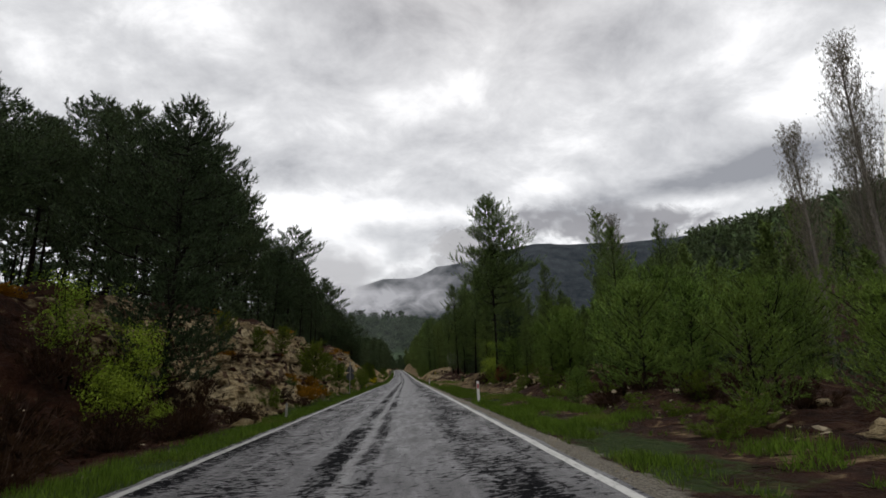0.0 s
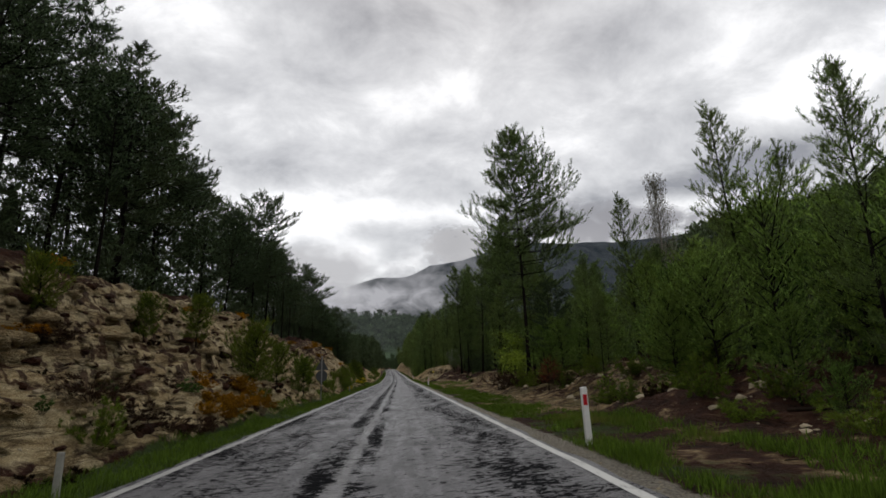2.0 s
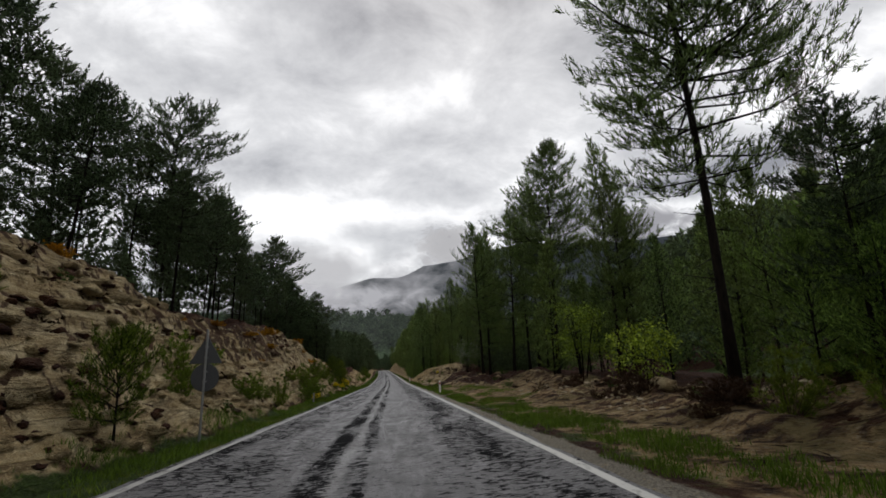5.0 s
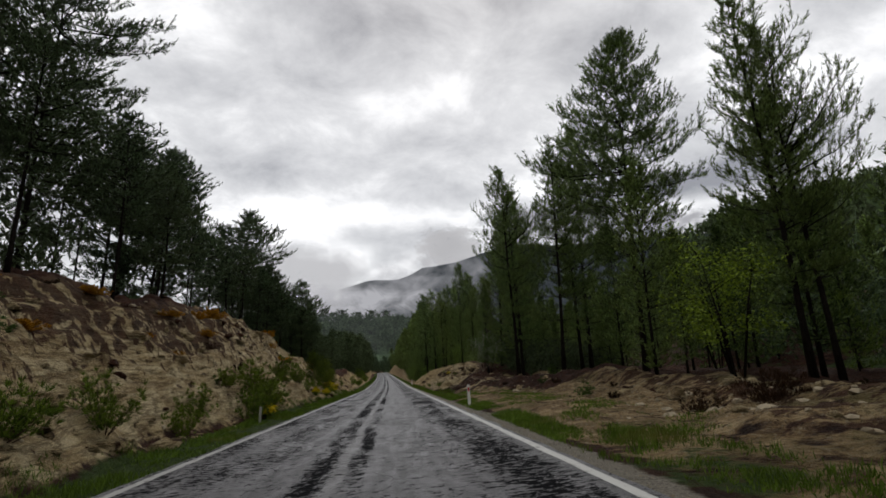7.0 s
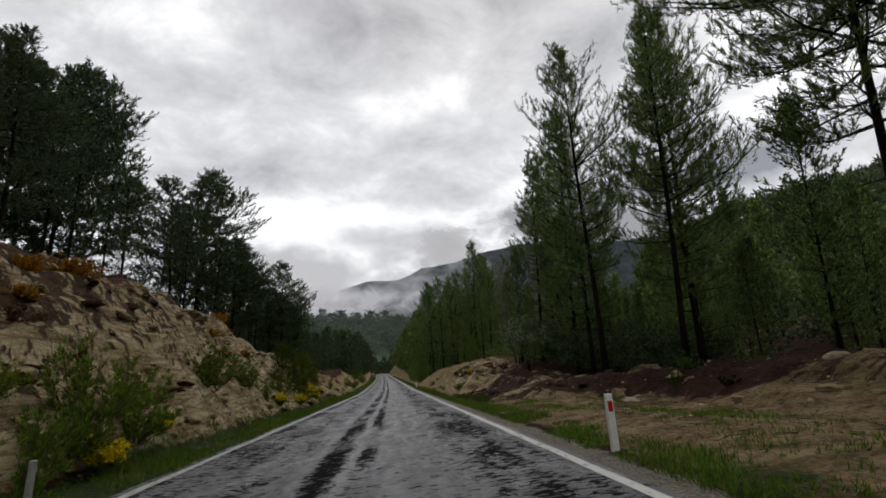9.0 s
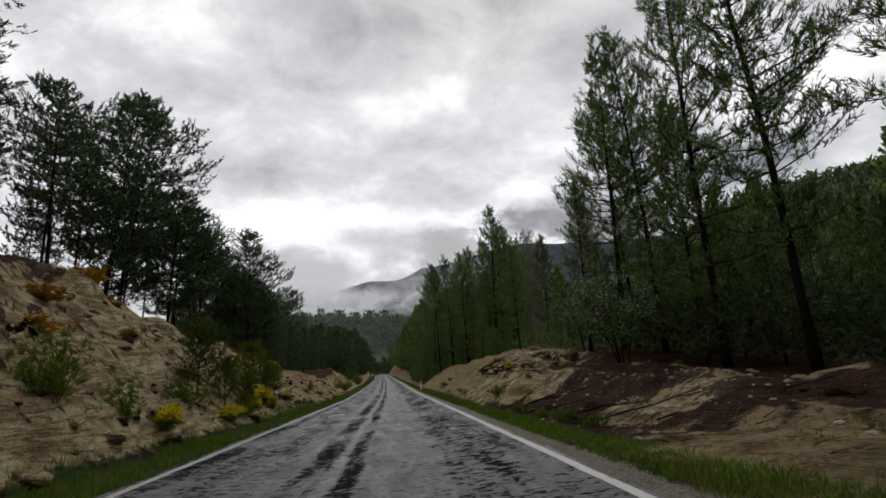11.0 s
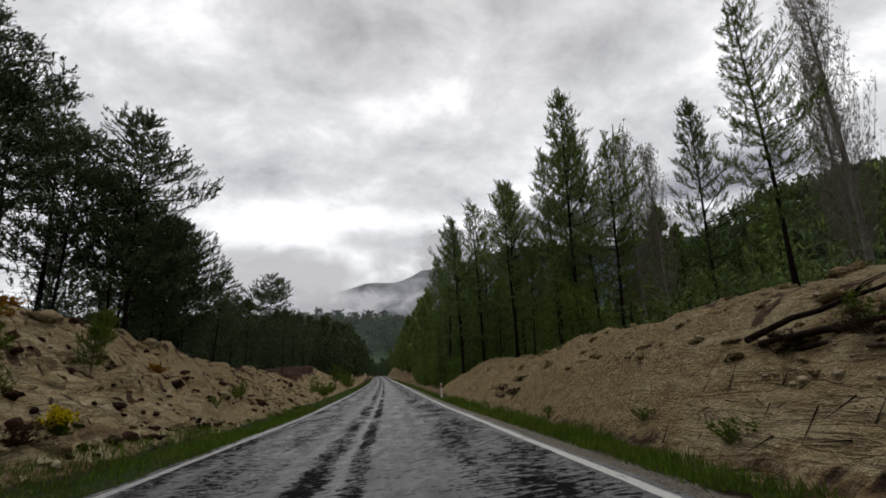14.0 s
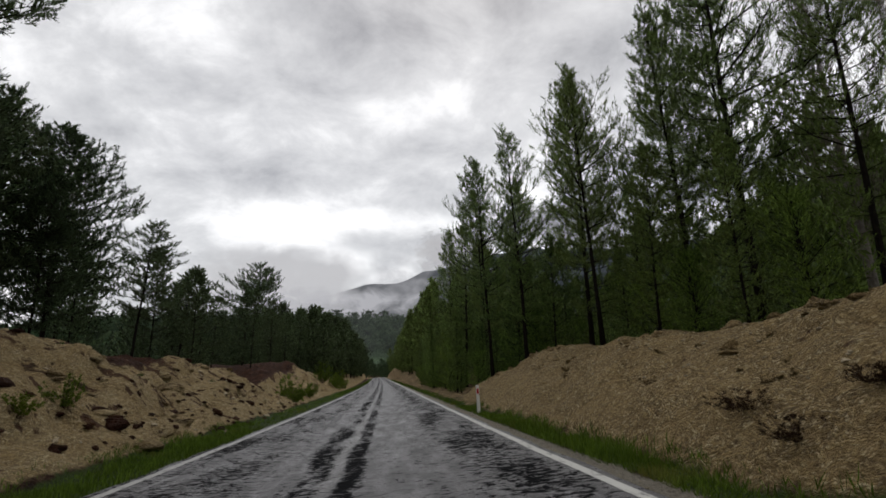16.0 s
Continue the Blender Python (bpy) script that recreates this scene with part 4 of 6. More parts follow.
# ---- trees whose tops and trunks stand out: x, y, height of the top ----
rnd = random.Random(7)
HEROES_LEFT = ((-14.8, 113.5, 16.0, 2), (-16.5, 118.5, 17.0, 0), (-16.8, 39.6, 21.0, 1), (-17.2, 46.4, 20.5, 3), (-17.0, 51.5, 21.0, 2), (-23.8, 37.5, 22.5, 1), (-20.6, 36.5, 22.0, 2), (-15.3, 43.3, 21.6, 0), (-16.6, 103.3, 17.9, 1), (-18.6, 54.8, 21.7, 0), (-18.5, 64.1, 20.0, 1),
               (-20.7, 94.9, 22.9, 2), (-17.0, 109.6, 20.6, 1), (-24.3, 94.6, 23.9, 0), (-25.3, 99.3, 25.5, 1), (-22.0, 99.0, 25.1, 2), (-13.9, 82.0, 15.5, 0), (-18.7, 114.1, 23.1, 2), (-18.3, 128.0, 18.8, 0),
               (-12.5, 125.4, 16.2, 2), (-14.5, 136.8, 13.6, 1), (-20.5, 47.0, 21.5, 1), (-14.6, 32.0, 16.5, 2), (-16.0, 35.0, 19.5, 1), (-14.8, 59.5, 16.5, 2), (-15.0, 120.0, 14.0, 1), (-13.5, 68.5, 15.0, 1), (-21.0, 30.0, 17.0, 0), (-18.0, 26.0, 15.0, 1), (-14.5, 18.0, 12.5, 2), (-15.0, 133.8, 13.4, 0), (-15.0, 137.8, 14.0, 2), (-15.0, 145.9, 11.8, 1), (-18.0, 160.1, 12.0, 2))
HEROES_RIGHT = ((13.5, 32.6, 12.3, 0), (10.3, 24.0, 8.5, 1), (19.6, 37.2, 12.9, 3), (10.2, 35.1, 9.1, 0), (9.85, 40.1, 7.7, 3), (8.1, 34.0, 4.8, 1), (13.3, 64.4, 15.6, 0), (14.0, 64.0, 13.6, 2), (8.4, 82.6, 15.6, 2),
                (11.0, 81.2, 17.5, 3), (13.0, 83.6, 17.2, 0), (14.5, 86.1, 21.0, 1), (8.2, 108.5, 9.7, 0), (10.5, 126.8, 18.6, 1), (6.9, 147.5, 17.0, 2), (8.0, 143.0, 17.3, 0), (8.6, 133.4, 15.0, 2), (9.1, 136.0, 16.3, 1),
                (10.0, 88.0, 16.0, 0), (9.5, 100.3, 10.6, 1), (12.0, 98.2, 18.0, 0), (10.9, 99.4, 18.5, 3), (13.0, 102.5, 17.0, 2), (13.1, 118.3, 13.0, 1), (10.8, 92.5, 18.0, 1),
                (10.6, 130.0, 16.0, 0), (12.6, 133.5, 18.5, 3), (13.2, 130.0, 17.5, 2), (11.9, 124.2, 14.5, 3), (10.8, 140.0, 17.5, 0), (9.6, 149.5, 16.5, 1), (8.3, 156.0, 18.0, 2), (7.4, 163.0, 18.0, 3), (6.9, 172.0, 19.0, 1))
taken = []


def clear_of(x, y, gap):
    return all((x - a) ** 2 + (y - b) ** 2 > gap * gap for a, b in taken)


for x, y, top, i in HEROES_LEFT:
    high = (top - float(ground_z(x, y))) / 20
    tall_dark.set(i, x, y, (1.2 * high, 1.2 * high, high), rnd.uniform(0, 6.28), group="pines on the bank")
    taken.append((x, y))
for x, y, top, i in HEROES_RIGHT:
    tall_light.set(i, x, y, (top - float(ground_z(x, y))) / 20, rnd.uniform(-0.6, 0.6), group="roadside pines")
    taken.append((x, y))
low_pine.set(0, -8.3, 19.3, (12.6 - float(ground_z(-8.3, 19.3))) / 20, 0.7)
low_pine.set(0, -12.5, 21.5, (13.5 - float(ground_z(-12.5, 21.5))) / 20, 2.7)
for x, y, top in ((-11.6, 127.0, 10.6), (-15.2, 130.0, 13.4), (-13.2, 134.0, 10.0)):
    low_pine.set(0, x, y, (top - float(ground_z(x, y))) / 20 * 1.02, x)
    taken.append((x, y))
taken += [(-8.3, 19.3), (-12.5, 21.5)]
broad_dark.set(0, -33.0, 245.0, (32.4 - float(ground_z(-33.0, 245.0))) / 20, 1.4, label="tall dark pine standing above the forest")
broad_dark.set(0, -16.2, 72.6, (22.6 - float(ground_z(-16.2, 72.6))) / 20, 0.4)
taken.append((-16.2, 72.6))
broad_pine.set(0, 8.6, 47.4, (18.2 - float(ground_z(8.6, 47.4))) / 20, 0.2)
broad_pine.set(0, 12.4, 73.7, (19.9 - float(ground_z(12.4, 73.7))) / 20, 2.4, group="roadside pines", label="tall pine with a wide airy crown on the earth bank")
tall_dark.set(3, 9.0, 43.9, (0.36, 0.36, 0.29), 0.5, group="roadside pines", label="low dark pine with a dense round crown")
taken += [(8.6, 47.4), (9.0, 43.9), (12.4, 73.7)]
for x, y, top in ((34.4, 33.6, 26.6), (30.3, 35.0, 19.7), (27.7, 64.3, 21.6), (15.0, 113.4, 15.1), (14.5, 127.2, 15.8), (14.6, 124.7, 13.8), (16.2, 115.0, 13.0), (36.0, 36.0, 20.0)):
    popl.set(0, x, y, (top - float(ground_z(x, y))) / 22, rnd.uniform(0, 6.28), group="poplars")
    taken.append((x, y))


# y, then highest tree tops, fitted to the camera's skyline, at three distances from the road on either side
VIEW_CAP_LEFT = np.array(((18, 12, 14, 18), (30, 16, 17, 19), (42, 18, 23, 25), (50, 15.5, 24, 28), (58, 15.5, 20.5, 28), (70, 17.5, 21, 25), (82, 15, 22, 24.5), (98, 14, 18.5, 24.5), (114, 14, 18.5, 21.5), (130, 14.5, 17.5, 18), (146, 10.5, 16, 22), (160, 11, 12.5, 18), (178, 13, 15.5, 15), (210, 15.5, 17.5, 21), (250, 19, 20.5, 23), (300, 24, 25, 28), (420, 24, 28, 32)))
VIEW_CAP_RIGHT = np.array(((10, 4.2, 4.8, 6), (20, 4.5, 5.2, 6.5), (34, 6.5, 7, 8), (44, 8.5, 9, 10), (52, 9, 11, 14), (60, 9.5, 13, 16), (70, 13.5, 15, 16.5), (86, 15, 20, 24), (98, 13, 16, 20), (106, 8, 9, 13), (114, 6.5, 7, 9), (124, 7.5, 8, 10), (134, 12, 14, 16), (150, 18, 21, 23), (180, 22, 27, 33), (250, 27, 33, 40), (420, 27, 33, 40)))


def view_cap(x, y):
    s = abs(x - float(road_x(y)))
    table, at = (VIEW_CAP_LEFT, (14, 18, 23)) if x < 0 else (VIEW_CAP_RIGHT, (9, 15, 22))
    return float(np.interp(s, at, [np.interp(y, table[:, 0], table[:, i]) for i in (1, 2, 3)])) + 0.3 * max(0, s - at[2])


def scatter(stock, count, x0, x1, y0, y1, low, high, gap, group, seed):
    r = random.Random(seed)
    made = tries = 0
    while made < count and tries < count * 12:
        tries += 1
        y = r.uniform(y0, y1)
        x = r.uniform(x0, x1) + float(road_x(y))
        if not clear_of(x, y, gap):
            continue
        h = min(r.uniform(low, high), (view_cap(x, y) - float(ground_z(x, y))) * r.uniform(0.8, 1.0))
        if h < 3.5:
            continue
        taken.append((x, y))
        stock.set(made, x, y, (h / 20 * r.uniform(0.92, 1.08), h / 20 * r.uniform(0.92, 1.08), h / 20), r.uniform(0, 6.28), group=group)
        made += 1


def woods(name, templates, count, x0, x1, y0, y1, low, high, gap, seed, label):
    """Many far trees in one mesh: crowns and trunks of the templates, turned and scaled."""
    r = random.Random(seed)
    verts, faces, slots, start, made, tries = [], [], [], 0, 0, 0
    shapes = []
    for ob in templates.built:
        for child in ob.children:
            me = child.data
            co = np.zeros(len(me.vertices) * 3)
            me.vertices.foreach_get("co", co)
            shapes.append((ob.name, child.name.startswith("crown"), co.reshape(-1, 3), [tuple(p.vertices) for p in me.polygons], me.materials[0]))
    kinds = sorted({s[0] for s in shapes})
    while made < count and tries < count * 12:
        tries += 1
        y = r.uniform(y0, y1)
        x = r.uniform(x0, x1) + float(road_x(y))
        if not clear_of(x, y, gap):
            continue
        z = float(ground_z(x, y))
        h, a = min(r.uniform(low, high), (view_cap(x, y) - z) * r.uniform(0.8, 1.0)) / 20, r.uniform(0, 6.28)
        if h < 0.15:
            continue
        taken.append((x, y))
        turn = np.array(((math.cos(a), math.sin(a), 0), (-math.sin(a), math.cos(a), 0), (0, 0, 1))) * h
        for kind, crown, co, polys, _ in shapes:
            if kind == kinds[made % len(kinds)]:
                verts.append(co @ turn + (x, y, z))
                faces += [tuple(i + start for i in p) for p in polys]
                slots += [int(crown)] * len(polys)
                start += len(co)
        made += 1
    me = bpy.data.meshes.new(name)
    me.from_pydata(np.concatenate(verts).tolist(), [], faces)
    me.materials.append(PINE_BARK)
    me.materials.append(next(s[4] for s in shapes if s[1]))
    me.polygons.foreach_set("material_index", np.array(slots, np.int32))
    tagged(new(name, me), label, "forest", kind="stuff")


taken += [(19.0 + 4 * i, 71.0 + 4 * j) for i in range(4) for j in range(4)]
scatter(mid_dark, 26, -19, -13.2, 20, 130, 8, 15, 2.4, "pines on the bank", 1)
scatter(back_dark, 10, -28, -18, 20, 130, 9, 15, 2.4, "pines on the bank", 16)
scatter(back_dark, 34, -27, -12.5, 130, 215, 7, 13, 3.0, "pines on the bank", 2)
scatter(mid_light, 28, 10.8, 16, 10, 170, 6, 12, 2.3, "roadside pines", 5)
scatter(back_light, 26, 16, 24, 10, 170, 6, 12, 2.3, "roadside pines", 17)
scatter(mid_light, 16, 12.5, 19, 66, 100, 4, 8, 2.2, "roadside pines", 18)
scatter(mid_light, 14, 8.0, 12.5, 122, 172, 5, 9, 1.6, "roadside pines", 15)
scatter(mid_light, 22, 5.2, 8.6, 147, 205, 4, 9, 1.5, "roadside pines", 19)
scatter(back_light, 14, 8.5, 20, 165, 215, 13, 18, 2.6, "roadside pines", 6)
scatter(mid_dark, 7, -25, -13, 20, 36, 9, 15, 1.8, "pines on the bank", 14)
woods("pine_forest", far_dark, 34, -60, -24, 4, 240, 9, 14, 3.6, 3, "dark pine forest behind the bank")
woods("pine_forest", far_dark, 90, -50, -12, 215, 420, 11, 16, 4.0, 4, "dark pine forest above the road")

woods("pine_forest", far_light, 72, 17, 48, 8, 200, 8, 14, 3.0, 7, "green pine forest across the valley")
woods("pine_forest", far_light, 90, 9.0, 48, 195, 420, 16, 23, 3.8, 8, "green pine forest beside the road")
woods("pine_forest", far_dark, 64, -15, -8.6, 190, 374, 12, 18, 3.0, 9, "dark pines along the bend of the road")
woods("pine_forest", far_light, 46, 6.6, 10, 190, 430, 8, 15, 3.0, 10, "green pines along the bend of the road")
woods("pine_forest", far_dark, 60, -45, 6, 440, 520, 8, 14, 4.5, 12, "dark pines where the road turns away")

for k, (x, y) in enumerate(((41.0, 92.0), (46.0, 112.0))):
    far_light.set(k, x, y, 0.6, k, group="forest pines")
for k, (x, y) in enumerate(((-46.0, 62.0), (-52.0, 104.0))):
    far_dark.set(k, x, y, 0.6, k, group="forest pines")

# ---- young growth ----
r = random.Random(21)
for k in range(20):
    y = r.uniform(22, 50)
    young_pine.set(k, r.uniform(10.5, 16.5), y, r.choice((r.uniform(0.35, 0.6), r.uniform(0.8, 1.25))) * min(1.0, 0.28 + y / 42), r.uniform(0, 6.28), group="young pines")
for k, (x, y, top) in enumerate(((8.0, 16.8, 4.2), (7.7, 13.8, 2.0), (8.2, 11.6, 3.1), (6.2, 18.2, 1.5), (14.0, 17.0, 4.2), (9.3, 20.6, 4.6), (8.6, 24.6, 2.6), (10.6, 14.2, 3.9), (11.8, 20.4, 4.9), (9.2, 28.2, 4.4), (12.6, 12.4, 3.6), (8.8, 8.6, 2.8), (15.5, 21.5, 5.2), (12.9, 26.0, 5.0), (7.3, 22.0, 1.4), (10.2, 31.0, 3.0))):
    high = (top - float(ground_z(x, y))) / 5
    young_pine.set(k, x, y, (1.15 * high, 1.15 * high, high), 1.7 * k, group="young pines")
for k in range(11):
    young_pine.set(k, r.uniform(8.3, 10.8), r.uniform(27, 46), r.uniform(0.45, 0.8), r.uniform(0, 6.28), group="young pines")
for k in range(16):
    young_pine.set(k, r.uniform(4.8, 7.0), r.uniform(148, 190), r.uniform(0.4, 0.9), r.uniform(0, 6.28), group="young pines")
for k in range(18):
    young_pine.set(k, r.uniform(8.8, 11.5), r.uniform(124, 172), r.uniform(0.5, 1.0), r.uniform(0, 6.28), group="young pines")
for k in range(8):
    young_pine.set(k, r.uniform(12, 20), r.uniform(52, 150), r.uniform(0.5, 0.9), r.uniform(0, 6.28), group="young pines")
for k, (x, y, s) in enumerate(((-6.3, 38.3, 1.0), (-8.3, 36.6, 0.7), (-9.3, 34.2, 0.6), (-5.6, 46.9, 0.75), (-7.2, 40.5, 0.6), (-6.2, 42.2, 0.75), (-9.6, 28.8, 0.6), (-6.7, 103.6, 0.8), (-6.9, 97.2, 0.85), (-6.3, 98.6, 0.6), (-6.1, 100.8, 0.55), (-6.5, 106.5, 0.42), (-6.4, 108.0, 0.6), (-8.6, 115.5, 0.45), (-9.2, 117.2, 0.4))):
    sapling.set(k, x, y, s, r.uniform(0, 6.28), 0.05, group="saplings on the bank")
for k, (x, y, s) in enumerate(((-7.8, 15.4, 0.55), (-8.4, 16.2, 0.6), (-10.5, 12.0, 0.8), (-7.4, 17.0, 0.35))):
    fresh_tree.set(1, x, y, s * 1.3, r.uniform(0, 6.28), group="leafy shrubs")
fresh_tree.set(0, 11.2, 65.0, (1.15, 1.15, 0.85), 0.6)
fresh_tree.set(0, 16.2, 73.5, 0.8, 2.1)
olive_tree.set(0, 17.0, 41.0, 1.0, 0.3)
olive_tree.set(0, 14.5, 25.5, 0.7, 1.9)
fresh_tree.set(1, 8.8, 52.5, 1.0, 1.0)
fresh_tree.set(0, -7.9, 16.6, 0.62, 1.2)
fresh_tree.set(0, -9.6, 16.0, 0.6, 3.9)
green_tree.set(0, 9.0, 99.4, 0.7, 0.3)
green_tree.set(0, 8.9, 95.6, 0.8, 2.2)
for k, (x, y, s) in enumerate(((-5.7, 72.0, 0.9), (-5.9, 73.4, 1.1), (-6.2, 74.6, 1.2), (-5.8, 75.8, 1.15), (-6.3, 76.8, 0.9), (-6.9, 72.6, 0.8), (-7.0, 84.0, 1.25), (-7.5, 85.2, 1.0), (-6.6, 88.4, 1.0), (-6.5, 95.2, 0.9), (-6.4, 91.0, 0.7), (-6.3, 66.5, 0.9), (-6.6, 68.5, 0.8),
                               (-6.4, 52.5, 0.9), (-6.9, 54.0, 1.1), (-6.2, 58.5, 1.0), (-6.3, 62.0, 0.9), (-5.9, 99.9, 0.7), (-6.8, 106.5, 0.7), (-5.9, 38.0, 0.6), (-6.2, 26.0, 0.7), (-6.4, 150.0, 1.0), (-7.2, 154.0, 1.4), (-6.6, 158.0, 1.2), (-7.8, 175.0, 1.5), (-6.8, 181.0, 1.3), (-7.6, 188.0, 1.6), (-6.9, 196.0, 1.4), (-8.0, 203.0, 1.7), (-7.0, 124.5, 0.45), (-7.3, 126.4, 0.5), (-6.6, 120.5, 0.4))):
    broom.set(k, x, y, s, r.uniform(0, 6.28), 0.05, group="broom bushes")
for k, (x, y, s) in enumerate(((-5.45, 73.9, 0.75), (-5.9, 77.4, 0.6), (-5.9, 92.2, 0.6), (-6.2, 93.4, 0.5), (-6.2, 103.7, 0.85), (-6.2, 102.6, 0.7), (-5.75, 104.3, 0.6), (5.75, 101.0, 0.4), (-5.7, 97.2, 0.6), (-5.9, 99.2, 0.5), (-6.1, 110.0, 0.5))):
    flowering.set(k, x, y, s, r.uniform(0, 6.28), 0.05, group="yellow broom")
for k in range(36):
    y = r.uniform(14, 128)
    rusty.set(k, -r.uniform(8.5, 13.5), y, (q := r.uniform(0.5, 1.0), q, 0.6 * q), r.uniform(0, 6.28), 0.05, group="rusty scrub")
for k, (x, y, s) in enumerate(((-5.7, 33.0, 0.9), (-6.1, 32.4, 1.1), (-6.0, 34.0, 1.0), (-6.7, 33.4, 0.9), (-5.9, 31.4, 0.7), (-7.2, 34.2, 0.8), (-6.6, 102.2, 0.7), (-6.3, 101.6, 0.55), (-5.98, 33.6, 0.8), (-5.75, 35.6, 1.0), (-5.6, 36.3, 1.0), (-6.0, 36.5, 1.2), (-6.4, 36.2, 1.1), (-5.7, 37.2, 0.7), (-10.4, 80.5, 1.3), (-10.8, 82.0, 1.1), (-10.9, 96.5, 1.2), (-11.0, 98.5, 1.1), (-10.6, 78.6, 0.9))):
    rusty.set(k, x, y, (s, s, 0.7 * s), r.uniform(0, 6.28), 0.05, group="rusty scrub")
for k, (x, y, s) in enumerate(((-5.6, 29.7, 0.9), (-6.3, 28.0, 1.3), (-6.0, 28.9, 0.8), (-5.6, 31.0, 0.7), (-7.1, 31.8, 1.0), (-7.4, 29.4, 0.9), (-6.8, 26.8, 1.2), (-8.2, 31.0, 0.9), (-8.6, 28.2, 1.0), (-6.1, 108.8, 0.9), (-6.1, 106.6, 0.7), (-9.0, 76.1, 0.9), (4.3, 118.5, 0.5), (4.4, 117.0, 0.6), (4.5, 119.6, 0.5), (4.9, 118.0, 0.5), (4.4, 88.6, 0.4), (4.8, 91.8, 0.5), (4.4, 95.0, 0.45), (5.2, 89.6, 0.4), (6.9, 98.4, 0.7), (7.4, 97.4, 0.9), (5.5, 104.3, 0.6), (5.6, 103.0, 0.7), (5.9, 102.0, 0.6), (5.4, 105.6, 0.6), (5.7, 100.4, 0.6), (6.2, 99.6, 0.5))):
    dry.set(k, x, y, (s, s, 0.6 * s), r.uniform(0, 6.28), 0.05, group="dry brush")
for k, (x, y, s) in enumerate(((5.7, 104.7, 0.3), (6.1, 98.4, 0.3), (7.5, 31.7, 0.62), (7.5, 26.9, 0.6), (8.6, 42.4, 0.6), (9.6, 32.2, 1.0), (9.0, 29.5, 0.6), (8.6, 36.0, 0.6))):
    broom.set(k, x, y, s, r.uniform(0, 6.28), 0.05, group="broom bushes")
for k, (x, y, s) in enumerate(((4.4, 87.3, 0.35), (4.5, 89.4, 0.4), (4.3, 93.4, 0.35), (4.6, 98.2, 0.4), (4.4, 91.0, 0.3), (4.2, 107.4, 0.22), (4.2, 105.2, 0.3), (4.0, 112.0, 0.25))):
    broom.set(1, x, y, (1.3 * s, 1.3 * s, s), x * 7, 0.05, group="broom bushes", label="low green weeds at the foot of the slope")
for k, (x, y, s) in enumerate(((5.6, 9.0, 0.45), (6.3, 9.6, 0.6), (7.0, 10.4, 0.6), (6.6, 12.4, 0.5), (5.9, 13.2, 0.35), (6.9, 15.2, 0.5), (6.4, 20.6, 0.5), (7.0, 24.4, 0.6), (7.4, 28.8, 0.6), (6.9, 31.4, 0.5))):
    broom.set(k, x, y, (1.4 * s, 1.4 * s, 0.8 * s), 3.1 * k, 0.05, group="broom bushes", label="low green weeds on the rough verge")
for k in range(24):
    y = r.uniform(13, 47)
    broom.set(k, r.uniform(6.6, 9.8), y, r.uniform(0.35, 0.85), r.uniform(0, 6.28), 0.05, group="broom bushes", label="low green bush on the stony ground")
for k in range(24):
    y = r.uniform(10, 48)
    dry.set(k, r.uniform(6.3, 10.5), y, (q := r.uniform(0.6, 1.3), q, 0.6 * q), r.uniform(0, 6.28), 0.05, group="dry brush")
for k in range(84):
    y = r.uniform(60, 150) if k < 28 else r.uniform(20, 58)
    s = 0.35 + 0.9 * r.random() ** 2
    heath.set(k, -5.6 - 6.4 * r.random() ** 1.2, y, (s * r.uniform(0.8, 1.5), s, s * r.uniform(0.7, 1.1)), r.uniform(0, 6.28), 0.06, group="low shrubs")
for k in range(18):
    y = r.uniform(10, 84)
    heath.set(k, r.uniform(6.8, 11), y, r.uniform(0.4, 1.2), r.uniform(0, 6.28), 0.04, group="low shrubs")
for k in range(40):
    x, y = (-r.uniform(5.9, 11.0), r.uniform(8, 23)) if k < 24 else (r.uniform(7.0, 11.5), r.uniform(8, 62))
    dry.set(k, x, y, r.uniform(0.5, 1.2) * (1.5 if x < 0 else 1.0), r.uniform(0, 6.28), 0.05, group="dry brush")

# ---- verge grass, stones and wood ----
def grass_strip(name, inner, outer, y0, y1, count, seed, high, label, bare=0.0):
    """Tufts that thin out and grow in patches between bare places."""
    rng = np.random.default_rng(seed)
    y = rng.uniform(y0, y1, count)
    d = inner + (outer - inner) * rng.beta(1.3, 1.6, count)
    x = road_x(y) + d
    patch = value_noise(x * 0.9, y * 0.55, 71) + 0.6 * value_noise(x * 2.6, y * 1.9, 72)
    keep = patch + rng.uniform(-0.35, 0.35, count) > bare - 0.35
    x, y, patch = x[keep], y[keep], patch[keep]
    o = np.stack((x, y, ground_z(x, y) - 0.02), -1)
    v, f = blades(rng, o, np.tile((0, 0, 1.0), (len(o), 1)), 2, high, 0.009, 0.5, 0.3)
    tall = np.repeat(np.clip(0.95 + 0.55 * patch, 0.45, 1.7), 6)
    base = np.repeat(o[:, 2], 6)
    v[:, 2] = base + (v[:, 2] - base) * tall
    tagged(new(name, mesh_of(name, v, f, GRASS)), label, "grass", kind="stuff")


